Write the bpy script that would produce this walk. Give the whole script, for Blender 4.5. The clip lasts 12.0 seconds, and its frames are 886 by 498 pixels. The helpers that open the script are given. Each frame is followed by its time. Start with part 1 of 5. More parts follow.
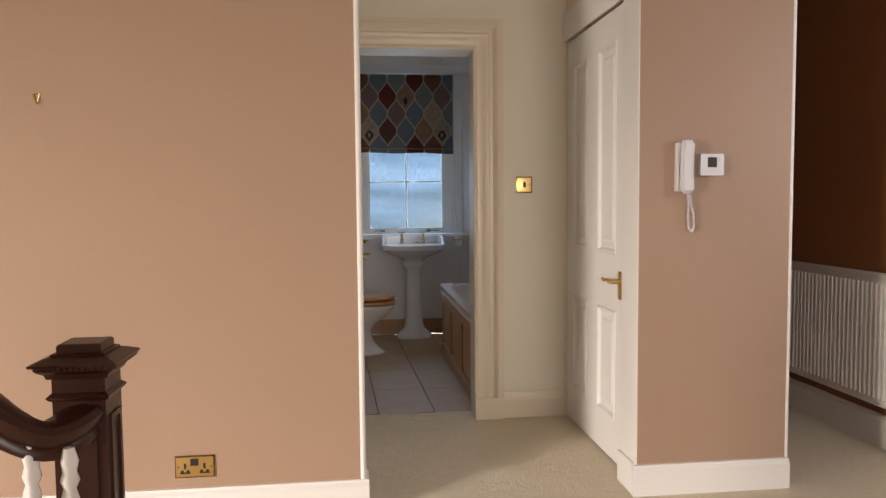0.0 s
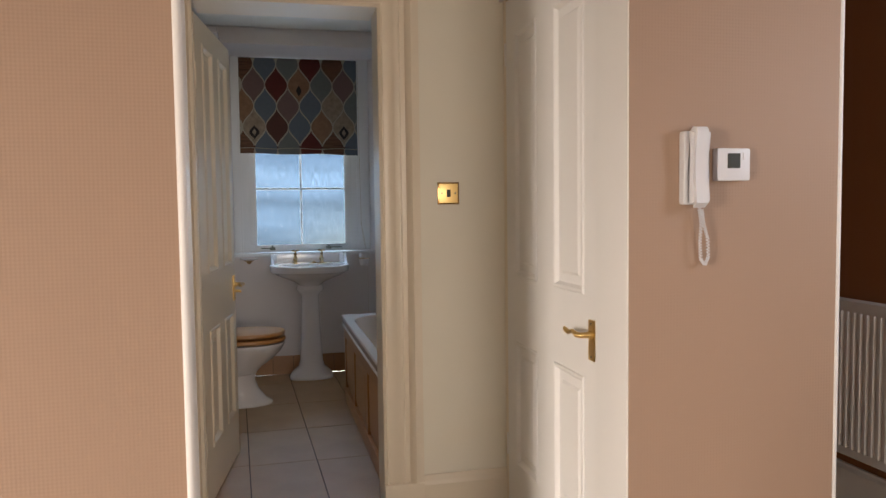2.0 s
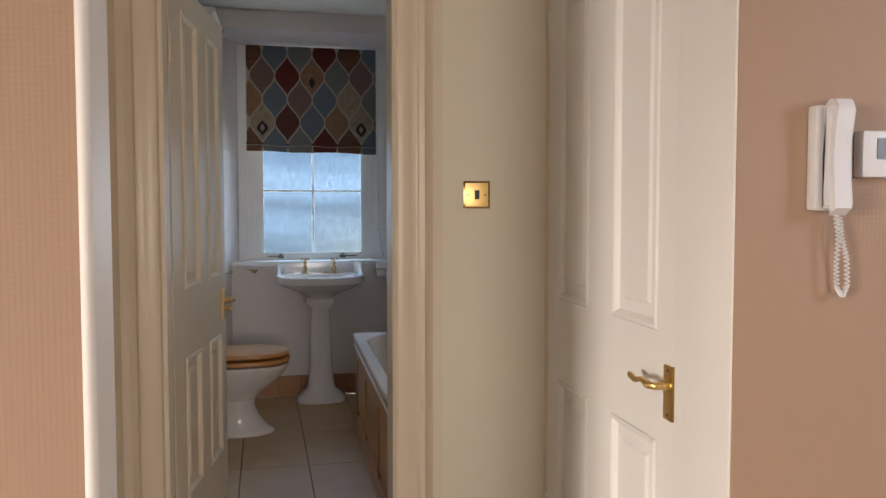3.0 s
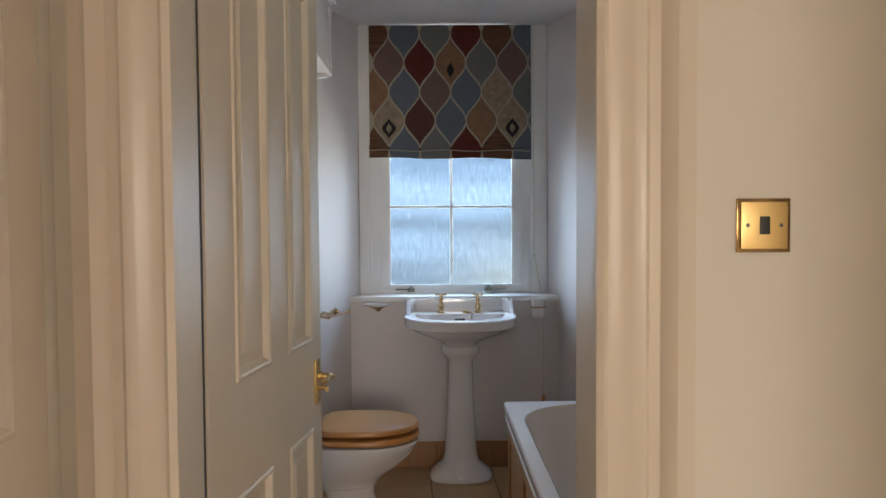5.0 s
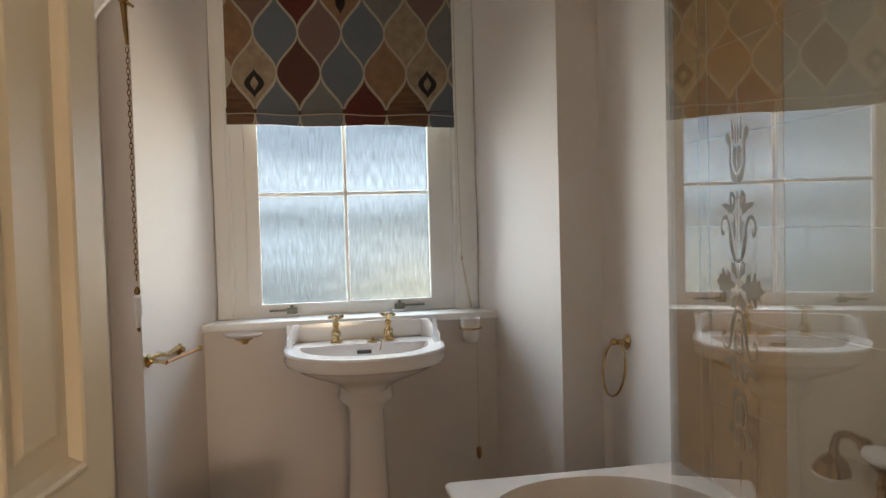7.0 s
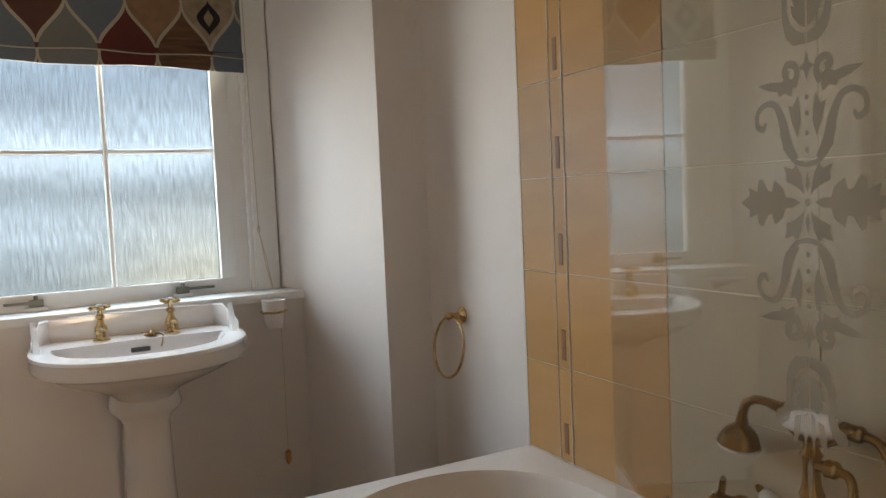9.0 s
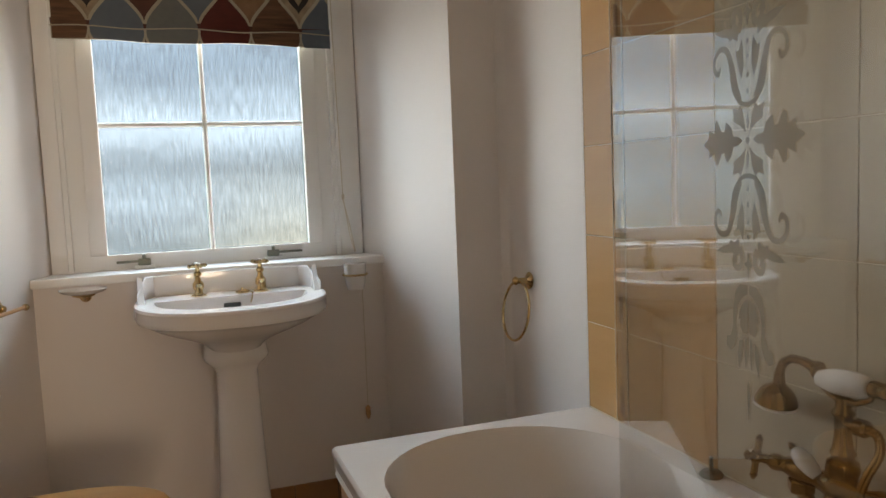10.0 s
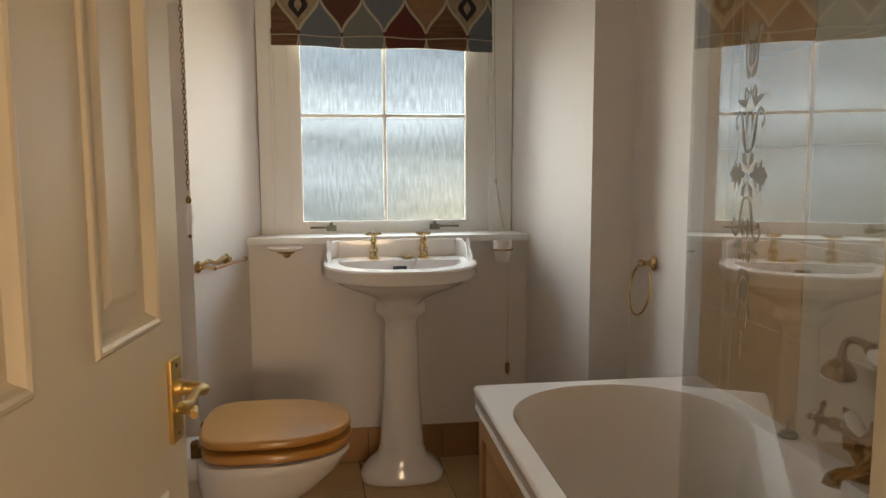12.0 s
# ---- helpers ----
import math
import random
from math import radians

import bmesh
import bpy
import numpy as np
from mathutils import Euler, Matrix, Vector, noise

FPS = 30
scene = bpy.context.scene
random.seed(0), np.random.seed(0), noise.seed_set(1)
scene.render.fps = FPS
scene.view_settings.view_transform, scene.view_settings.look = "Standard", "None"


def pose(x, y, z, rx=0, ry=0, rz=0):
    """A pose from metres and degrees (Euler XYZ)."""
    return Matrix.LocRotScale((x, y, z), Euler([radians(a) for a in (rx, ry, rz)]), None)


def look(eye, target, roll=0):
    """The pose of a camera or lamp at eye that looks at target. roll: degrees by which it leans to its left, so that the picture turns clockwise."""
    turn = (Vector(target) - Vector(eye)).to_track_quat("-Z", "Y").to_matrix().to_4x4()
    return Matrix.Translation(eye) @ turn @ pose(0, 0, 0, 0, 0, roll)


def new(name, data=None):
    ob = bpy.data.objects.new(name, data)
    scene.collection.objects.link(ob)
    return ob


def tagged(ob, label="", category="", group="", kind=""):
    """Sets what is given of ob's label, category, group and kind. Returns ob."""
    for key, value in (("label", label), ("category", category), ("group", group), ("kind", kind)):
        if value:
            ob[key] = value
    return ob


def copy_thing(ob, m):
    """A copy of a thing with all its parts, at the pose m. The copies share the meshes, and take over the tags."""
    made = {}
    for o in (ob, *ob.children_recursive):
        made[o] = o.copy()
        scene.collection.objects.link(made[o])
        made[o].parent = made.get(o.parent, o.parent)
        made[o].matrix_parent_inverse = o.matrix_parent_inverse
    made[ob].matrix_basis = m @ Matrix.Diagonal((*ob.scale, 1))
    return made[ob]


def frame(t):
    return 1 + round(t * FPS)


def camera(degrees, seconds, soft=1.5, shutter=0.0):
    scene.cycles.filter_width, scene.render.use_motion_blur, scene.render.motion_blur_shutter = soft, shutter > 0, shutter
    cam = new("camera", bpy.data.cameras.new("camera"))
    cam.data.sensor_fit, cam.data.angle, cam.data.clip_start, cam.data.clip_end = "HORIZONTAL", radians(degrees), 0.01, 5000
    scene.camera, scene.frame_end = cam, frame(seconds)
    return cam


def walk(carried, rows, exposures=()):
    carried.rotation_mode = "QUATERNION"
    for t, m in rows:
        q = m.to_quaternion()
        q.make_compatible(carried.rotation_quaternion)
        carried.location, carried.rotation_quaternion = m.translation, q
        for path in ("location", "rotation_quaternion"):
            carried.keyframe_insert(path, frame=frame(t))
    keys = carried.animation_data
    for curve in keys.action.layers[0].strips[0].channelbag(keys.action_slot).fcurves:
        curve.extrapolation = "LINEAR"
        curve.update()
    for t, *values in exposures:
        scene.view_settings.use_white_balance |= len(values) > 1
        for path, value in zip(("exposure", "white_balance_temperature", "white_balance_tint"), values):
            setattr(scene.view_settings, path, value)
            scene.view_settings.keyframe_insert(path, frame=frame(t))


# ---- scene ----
cam = camera(61.0, 12.0)
PATH = [
    (0, (-0.024, 0.086, 1.223), (0.212, 2.067, 1.091), -0.5),
    (0.5, (0.016, 0.33, 1.243), (0.3, 2.305, 1.117), -0.8),
    (1, (0.034, 0.622, 1.229), (0.408, 2.583, 1.108), -0.8),
    (1.5, (0.045, 0.899, 1.274), (0.491, 2.845, 1.158), -0.6),
    (2, (0.178, 1.181, 1.255), (0.642, 3.123, 1.136), -0.7),
    (2.5, (0.274, 1.436, 1.262), (0.715, 3.383, 1.142), -0.6),
    (2.7, (0.287, 1.562, 1.24), (0.715, 3.512, 1.133), -0.3),
    (4.3, (0.416, 2.496, 1.286), (0.564, 4.488, 1.191), -0.5),
    (4.5, (0.397, 2.632, 1.287), (0.503, 4.628, 1.2), -0.5),
    (5, (0.362, 2.912, 1.311), (0.39, 4.91, 1.235), -0.4),
    (5.5, (0.398, 3.238, 1.308), (0.356, 5.236, 1.233), -0.6),
    (6, (0.353, 3.51, 1.301), (0.361, 5.508, 1.221), -0.9),
    (6.5, (0.264, 3.764, 1.333), (0.422, 5.756, 1.241), -1.3),
    (7, (0.294, 4.029, 1.268), (0.66, 5.993, 1.193), -1.5),
    (7.5, (0.319, 4.201, 1.21), (0.926, 6.106, 1.152), -2.1),
    (7.7, (0.317, 4.287, 1.221), (1.034, 6.152, 1.145), -1.9),
    (9.3, (0.267, 4.447, 1.194), (1.208, 6.207, 1.056), -2.5),
    (9.5, (0.286, 4.419, 1.19), (1.147, 6.218, 1.039), -2.6),
    (10, (0.341, 4.322, 1.159), (1.012, 6.198, 0.981), -2.3),
    (10.5, (0.365, 4.242, 1.143), (0.89, 6.161, 0.933), -1.7),
    (11, (0.352, 4.151, 1.148), (0.767, 6.094, 0.914), -1.2),
    (11.5, (0.314, 4.063, 1.169), (0.659, 6.017, 0.925), -0.7),
    (12, (0.276, 3.927, 1.201), (0.548, 5.895, 0.97), -0.2),
]

# ---- exposure ----
EXPOSURES = [
    (0.0, -0.48, 5900, 10),
    (2.5, -0.42, 5900, 10),
    (5.2, -0.02, 6050, 10),
    (7.0, 0.03, 7900, 13),
    (9.5, 0.04, 7800, 13),
    (12.0, 0.01, 8900, 13),
]
walk(cam, [(t, look(*m)) for t, *m in PATH], EXPOSURES)


# ---- light ----
SKY_WINDOW = 18.0


def lights():
    w = bpy.data.worlds.new("world")
    scene.world = w
    w.use_nodes = True
    nt = w.node_tree
    sky = nt.nodes.new("ShaderNodeTexSky")
    sky.sky_type = "NISHITA"
    sky.sun_disc = False
    sky.sun_elevation = radians(35)
    sky.sun_rotation = radians(200)
    nt.links.new(sky.outputs[0], nt.nodes["Background"].inputs[0])
    nt.nodes["Background"].inputs[1].default_value = 0.10

    def area(name, m, sx, sy, power, colour):
        d = bpy.data.lights.new(name, "AREA")
        d.shape, d.size, d.size_y, d.energy, d.color = "RECTANGLE", sx, sy, power, colour
        o = new(name, d)
        o.matrix_world = m
        return o

    area("daylight_west_window", look((-7.0, -1.75, 1.25), (-0.9, 3.0, -1.0)), 1.4, 1.4, 152, (1.0, 0.82, 0.65)).data.spread = radians(58)
    area("daylight_south_window", look((1.25, -3.2, 1.35), (0.3, 1.5, 0.9)), 1.7, 1.5, 114, (1.0, 0.84, 0.68))
    area("daylight_east_window", look((2.46, 2.05, 1.60), (1.3, 3.0, 1.3)), 0.35, 0.6, 11, (0.90, 0.95, 1.0))


# ---- plan, metres ----
Y_HALL = 3.0          # face of the pink hall wall
Y_BACK = 4.165        # face of the wall with the bathroom door
Y_BATH = 4.42         # bathroom face of the same wall
Y_JOG = 6.46
Y_WIN = 6.87          # wall under the window
X_LEFT, X_TILE = -0.29, 1.352
H_HALL, H_BATH, H_BAY = 3.00, 2.455, 2.352


# ---- materials ----
def shader(name):
    m = bpy.data.materials.new(name)
    m.use_nodes = True
    nt = m.node_tree
    b = nt.nodes["Principled BSDF"]
    return m, nt, b


def ramp_between(nt, fac, a, b):
    mix = nt.nodes.new("ShaderNodeMix")
    mix.data_type = "RGBA"
    mix.inputs[6].default_value = (*a, 1)
    mix.inputs[7].default_value = (*b, 1)
    nt.links.new(fac, mix.inputs[0])
    return mix.outputs[2]


def noise_tex(nt, scale, detail=4.0, stretch=(1, 1, 1)):
    co = nt.nodes.new("ShaderNodeTexCoord")
    mp = nt.nodes.new("ShaderNodeMapping")
    mp.inputs["Scale"].default_value = stretch
    n = nt.nodes.new("ShaderNodeTexNoise")
    n.inputs["Scale"].default_value = scale
    n.inputs["Detail"].default_value = detail
    nt.links.new(co.outputs["Object"], mp.inputs[0])
    nt.links.new(mp.outputs[0], n.inputs["Vector"])
    return n.outputs["Fac"]


def add_bump(nt, b, height, strength, distance=0.002, under=None):
    bump = nt.nodes.new("ShaderNodeBump")
    bump.inputs["Strength"].default_value = strength
    bump.inputs["Distance"].default_value = distance
    nt.links.new(height, bump.inputs["Height"])
    if under is not None:
        nt.links.new(under, bump.inputs["Normal"])
    nt.links.new(bump.outputs[0], b.inputs["Normal"])
    return bump.outputs[0]


def plain(name, a, b=None, rough=0.5, metal=0.0, scale=3.0, fine=120.0, bump=0.15, stretch=(1, 1, 1), coat=0.0):
    """Two colours mixed by a coarse noise, with a fine relief."""
    m, nt, p = shader(name)
    b = b or tuple(c * 0.9 for c in a)
    nt.links.new(ramp_between(nt, noise_tex(nt, scale, 5, stretch), a, b), p.inputs["Base Color"])
    p.inputs["Roughness"].default_value = rough
    p.inputs["Metallic"].default_value = metal
    p.inputs["Coat Weight"].default_value = coat
    if bump:
        n1 = add_bump(nt, p, noise_tex(nt, scale * 4, 3, stretch), bump * 0.5, 0.003)
        add_bump(nt, p, noise_tex(nt, fine, 3, stretch), bump, 0.0006, n1)
    return m


def emboss(name, a, b, step=0.0092, rough=0.6):
    """Embossed wall covering: a diamond weave of small raised knots."""
    m, nt, p = shader(name)
    nt.links.new(ramp_between(nt, noise_tex(nt, 1.5, 5), a, b), p.inputs["Base Color"])
    p.inputs["Roughness"].default_value = rough
    co = nt.nodes.new("ShaderNodeTexCoord")
    sep = nt.nodes.new("ShaderNodeSeparateXYZ")
    nt.links.new(co.outputs["Object"], sep.inputs[0])

    def op(kind, x, y=None):
        n = nt.nodes.new("ShaderNodeMath")
        n.operation = kind
        for k, v in ((0, x), (1, y)):
            if v is None:
                continue
            if isinstance(v, (int, float)):
                n.inputs[k].default_value = v
            else:
                nt.links.new(v, n.inputs[k])
        return n.outputs[0]

    k = math.pi / step
    along = op("ADD", sep.outputs[0], sep.outputs[1])
    u = op("SINE", op("MULTIPLY", op("ADD", along, sep.outputs[2]), k))
    v = op("SINE", op("MULTIPLY", op("SUBTRACT", along, sep.outputs[2]), k))
    w = op("MULTIPLY", u, v)
    n1 = add_bump(nt, p, noise_tex(nt, 9, 3), 0.1, 0.004)
    add_bump(nt, p, w, 0.27, 0.0009, n1)
    return m


def carpet(name, a, b):
    m, nt, p = shader(name)
    v = nt.nodes.new("ShaderNodeTexVoronoi")
    v.inputs["Scale"].default_value = 170
    co = nt.nodes.new("ShaderNodeTexCoord")
    nt.links.new(co.outputs["Object"], v.inputs["Vector"])
    nt.links.new(ramp_between(nt, noise_tex(nt, 38, 8), a, b), p.inputs["Base Color"])
    p.inputs["Roughness"].default_value = 1.0
    p.inputs["Specular IOR Level"].default_value = 0.1
    p.inputs["Sheen Weight"].default_value = 0.3
    n1 = add_bump(nt, p, noise_tex(nt, 14, 4), 0.7, 0.012)
    n2 = add_bump(nt, p, noise_tex(nt, 90, 4), 0.8, 0.006, n1)
    add_bump(nt, p, v.outputs["Distance"], 0.6, 0.004, n2)
    return m


def wood(name, a, b, rough=0.4, stretch=(1, 1, 0.08), scale=14, coat=0.0, rand=0.0):
    m, nt, p = shader(name)
    f = noise_tex(nt, scale, 8, stretch)
    col = ramp_between(nt, f, a, b)
    if rand:
        info = nt.nodes.new("ShaderNodeObjectInfo")
        hs = nt.nodes.new("ShaderNodeHueSaturation")
        mr = nt.nodes.new("ShaderNodeMapRange")
        mr.inputs["To Min"].default_value = 1 - rand
        mr.inputs["To Max"].default_value = 1 + rand
        nt.links.new(info.outputs["Random"], mr.inputs[0])
        nt.links.new(mr.outputs[0], hs.inputs["Value"])
        nt.links.new(col, hs.inputs["Color"])
        col = hs.outputs[0]
    nt.links.new(col, p.inputs["Base Color"])
    p.inputs["Roughness"].default_value = rough
    p.inputs["Coat Weight"].default_value = coat
    add_bump(nt, p, f, 0.12, 0.001)
    return m


def clear_glass(name, rise=5.0):
    """Thin clear sheet: see-through, with a gloss that grows towards grazing."""
    m = bpy.data.materials.new(name)
    m.use_nodes = True
    nt = m.node_tree
    nt.nodes.clear()
    out = nt.nodes.new("ShaderNodeOutputMaterial")
    t = nt.nodes.new("ShaderNodeBsdfTransparent")
    t.inputs[0].default_value = (0.95, 0.955, 0.945, 1)
    g = nt.nodes.new("ShaderNodeBsdfGlossy")
    g.inputs["Roughness"].default_value = 0.0
    lw = nt.nodes.new("ShaderNodeLayerWeight")
    lw.inputs["Blend"].default_value = 0.5
    p = nt.nodes.new("ShaderNodeMath")
    p.operation = "POWER"
    p.inputs[1].default_value = rise
    nt.links.new(lw.outputs["Facing"], p.inputs[0])
    a = nt.nodes.new("ShaderNodeMath")
    a.operation = "MULTIPLY_ADD"
    a.inputs[1].default_value, a.inputs[2].default_value = 0.95, 0.05
    nt.links.new(p.outputs[0], a.inputs[0])
    mix = nt.nodes.new("ShaderNodeMixShader")
    nt.links.new(a.outputs[0], mix.inputs[0])
    nt.links.new(t.outputs[0], mix.inputs[1])
    nt.links.new(g.outputs[0], mix.inputs[2])
    nt.links.new(mix.outputs[0], out.inputs[0])
    return m


def reeded_glass(name):
    """Obscure glass with fine upright runs; it dims what is behind it."""
    m, nt, p = shader(name)
    streak = noise_tex(nt, 32, 5, (6, 1, 0.6))
    blotch = noise_tex(nt, 3.5, 5, (0.35, 1, 3.0))
    both = nt.nodes.new("ShaderNodeMath")
    both.operation = "MULTIPLY_ADD"
    both.inputs[1].default_value = 2.0
    nt.links.new(streak, both.inputs[0])
    nt.links.new(blotch, both.inputs[2])
    mr = nt.nodes.new("ShaderNodeMapRange")
    mr.inputs["From Min"].default_value, mr.inputs["From Max"].default_value = 1.20, 1.80
    nt.links.new(both.outputs[0], mr.inputs[0])
    nt.links.new(ramp_between(nt, mr.outputs[0], tuple(c * 0.78 for c in WINDOW_TINT), tuple(c * 1.22 for c in WINDOW_TINT)), p.inputs["Base Color"])
    p.inputs["Transmission Weight"].default_value = 1.0
    p.inputs["Roughness"].default_value = 0.12
    p.inputs["IOR"].default_value = 1.3
    n1 = add_bump(nt, p, noise_tex(nt, 60, 3, (2, 1, 1.2)), 0.4, 0.003)
    add_bump(nt, p, streak, 0.8, 0.005, n1)
    return m


WINDOW_TINT = (0.0375, 0.0455, 0.0540)
PINK = emboss("salmon_wall_covering", (0.395, 0.270, 0.192), (0.360, 0.245, 0.174))
BROWN = emboss("brown_wall_covering", (0.30, 0.125, 0.044), (0.26, 0.105, 0.036))
CREAM = plain("cream_wall_paint", (0.82, 0.775, 0.665), (0.79, 0.745, 0.635), rough=0.5, scale=2)
GLOSS = plain("cream_gloss_paint", (0.79, 0.705, 0.575), (0.76, 0.675, 0.545), rough=0.3, scale=4, bump=0.1)
WHITE = plain("white_gloss_paint", (0.82, 0.81, 0.80), (0.79, 0.78, 0.77), rough=0.5, scale=4, bump=0.1)
BATHW = plain("bathroom_white_paint", (0.76, 0.705, 0.685), (0.73, 0.675, 0.655), rough=0.6, scale=2)
CEIL = plain("ceiling_paint", (0.74, 0.73, 0.70), (0.71, 0.70, 0.67), rough=0.8, scale=2)
CARPET = carpet("beige_carpet", (0.76, 0.66, 0.49), (0.58, 0.49, 0.34))
CERAMIC = plain("white_ceramic", (0.79, 0.75, 0.74), (0.77, 0.73, 0.72), rough=0.1, scale=3, bump=0.02, coat=0.3)
ACRYLIC = plain("white_acrylic", (0.78, 0.705, 0.665), (0.76, 0.685, 0.645), rough=0.16, scale=3, bump=0.02)
BRASS = plain("polished_brass", (0.80, 0.58, 0.24), (0.70, 0.48, 0.18), rough=0.32, metal=1.0, scale=20, bump=0.05)
GILT = plain("worn_gilt", (0.46, 0.28, 0.11), (0.13, 0.075, 0.032), rough=0.13, metal=1.0, scale=30, bump=0.05)
STEEL = plain("dull_grey_metal", (0.20, 0.21, 0.18), (0.12, 0.12, 0.10), rough=0.45, metal=1.0, scale=30, bump=0.05)
# black plastic; also the painted shade in the bathroom door's hinge gap
DARK = plain("black_plastic_and_gap_shade", (0.02, 0.018, 0.015), rough=0.4, bump=0)
PLASTIC = plain("white_plastic", (0.72, 0.72, 0.75), (0.70, 0.70, 0.73), rough=0.35, scale=5, bump=0.05)
LCD = plain("grey_display", (0.05, 0.052, 0.042), rough=0.2, bump=0)
MAHOGANY = wood("dark_mahogany", (0.018, 0.0045, 0.0025), (0.050, 0.012, 0.006), rough=0.36, coat=0.08)
PINE = wood("varnished_pine", (0.50, 0.27, 0.11), (0.40, 0.19, 0.07), rough=0.35)
PALEBRASS = plain("pale_brass", (0.74, 0.54, 0.29), (0.50, 0.35, 0.16), rough=0.14, metal=1.0, scale=30, bump=0.04)
SEATWOOD = wood("light_oak_seat", (0.58, 0.28, 0.08), (0.45, 0.20, 0.05), rough=0.3, stretch=(0.12, 1, 1), scale=20, coat=0.2)
FLOORTILE = plain("beige_floor_tile", (0.56, 0.37, 0.195), (0.38, 0.235, 0.115), rough=0.4, scale=5, bump=0.15)
GROUT = plain("dark_grout", (0.10, 0.075, 0.05), rough=0.9, scale=20)
LIGHTGROUT = plain("pale_grout", (0.72, 0.62, 0.48), rough=0.8, scale=20)
SKIRTTILE = wood("terracotta_skirting_tile", (0.42, 0.22, 0.10), (0.34, 0.17, 0.075), rough=0.35, stretch=(1, 1, 1), scale=8, rand=0.12)
WALLTILE = wood("wood_grain_wall_tile", (0.58, 0.35, 0.165), (0.49, 0.275, 0.12), rough=0.25, stretch=(1, 0.15, 1), scale=16, rand=0.06)
CREAMTILE = plain("cream_wall_tile", (0.50, 0.43, 0.33), (0.46, 0.39, 0.30), rough=0.25, scale=4, bump=0.05)
MOSAIC = plain("brown_mosaic_strip", (0.28, 0.14, 0.06), (0.20, 0.10, 0.045), rough=0.3, scale=20)
SCREEN = clear_glass("clear_screen_glass", 3.1)
PANE = reeded_glass("obscure_glass")
CORD = plain("cream_cord", (0.62, 0.55, 0.45), rough=0.8, bump=0)


def frosted():
    m = bpy.data.materials.new("etched_frosting")
    m.use_nodes = True
    nt = m.node_tree
    nt.nodes.clear()
    out = nt.nodes.new("ShaderNodeOutputMaterial")
    d = nt.nodes.new("ShaderNodeBsdfDiffuse")
    d.inputs[0].default_value = (0.34, 0.31, 0.27, 1)
    t = nt.nodes.new("ShaderNodeBsdfTransparent")
    mix = nt.nodes.new("ShaderNodeMixShader")
    mix.inputs[0].default_value = 0.62
    nt.links.new(t.outputs[0], mix.inputs[1])
    nt.links.new(d.outputs[0], mix.inputs[2])
    nt.links.new(mix.outputs[0], out.inputs[0])
    return m


FROST = frosted()


# ---- mesh helpers ----
def box_into(bm, x0, x1, y0, y1, z0, z1, bevel=0.0):
    r = bmesh.ops.create_cube(bm, size=1.0)
    m = Matrix.Translation(((x0 + x1) / 2, (y0 + y1) / 2, (z0 + z1) / 2)) @ Matrix.Diagonal((abs(x1 - x0), abs(y1 - y0), abs(z1 - z0), 1))
    bmesh.ops.transform(bm, matrix=m, verts=r["verts"])
    if bevel:
        es = {e for v in r["verts"] for e in v.link_edges}
        bmesh.ops.bevel(bm, geom=list(es), offset=bevel, segments=2, profile=0.7, affect="EDGES")
    return bm


def box(x0, x1, y0, y1, z0, z1, bevel=0.0):
    return box_into(bmesh.new(), x0, x1, y0, y1, z0, z1, bevel)


def moved(bm, m):
    bmesh.ops.transform(bm, matrix=m, verts=bm.verts)
    return bm


def merged(*bms):
    out = bmesh.new()
    for b in bms:
        me = bpy.data.meshes.new("tmp")
        b.to_mesh(me)
        out.from_mesh(me)
        bpy.data.meshes.remove(me)
        b.free()
    return out


def rings(loops, cap=True, closed=True):
    """A skin through rings of points, all with the same count."""
    bm = bmesh.new()
    vs = [[bm.verts.new(p) for p in ring] for ring in loops]
    n = len(vs[0])
    for a, b in zip(vs, vs[1:]):
        for i in range(n if closed else n - 1):
            j = (i + 1) % n
            bm.faces.new((a[i], a[j], b[j], b[i]))
    if cap and closed:
        bm.faces.new(list(reversed(vs[0])))
        bm.faces.new(vs[-1])
    bmesh.ops.recalc_face_normals(bm, faces=bm.faces)
    return bm


def lathe(profile, n=28, cap=True):
    """Turned about z: a list of (radius, z)."""
    return rings([[(r * math.cos(2 * math.pi * i / n), r * math.sin(2 * math.pi * i / n), z) for i in range(n)] for r, z in profile], cap)


def tube(points, radius, n=10, closed=False):
    pts = [Vector(p) for p in points]
    loops = []
    up = Vector((0.13, 0.21, 0.97)).normalized()
    for i, p in enumerate(pts):
        if closed:
            d = pts[(i + 1) % len(pts)] - pts[i - 1]
        else:
            d = pts[min(i + 1, len(pts) - 1)] - pts[max(i - 1, 0)]
        d.normalize()
        u = up - d * up.dot(d)
        if u.length < 0.05:
            u = Vector((1, 0, 0)) - d * d.x
        u.normalize()
        up = u
        v = d.cross(u)
        r = radius[i] if isinstance(radius, (list, tuple)) else radius
        loops.append([p + (u * math.cos(2 * math.pi * k / n) + v * math.sin(2 * math.pi * k / n)) * r for k in range(n)])
    if closed:
        loops.append(loops[0])
        bm = rings(loops, cap=False)
        bmesh.ops.remove_doubles(bm, verts=bm.verts, dist=1e-6)
        return bm
    return rings(loops)


def prism(outline, axis, a, b):
    """An outline of 2D points, drawn out along an axis from a to b."""
    def put(p, t):
        u, v = p
        return {"x": (t, u, v), "y": (u, t, v), "z": (u, v, t)}[axis]
    return rings([[put(p, a) for p in outline], [put(p, b) for p in outline]])


def smooth(ob, angle=40):
    for poly in ob.data.polygons:
        poly.use_smooth = True
    ob.data.set_sharp_from_angle(angle=radians(angle))
    return ob


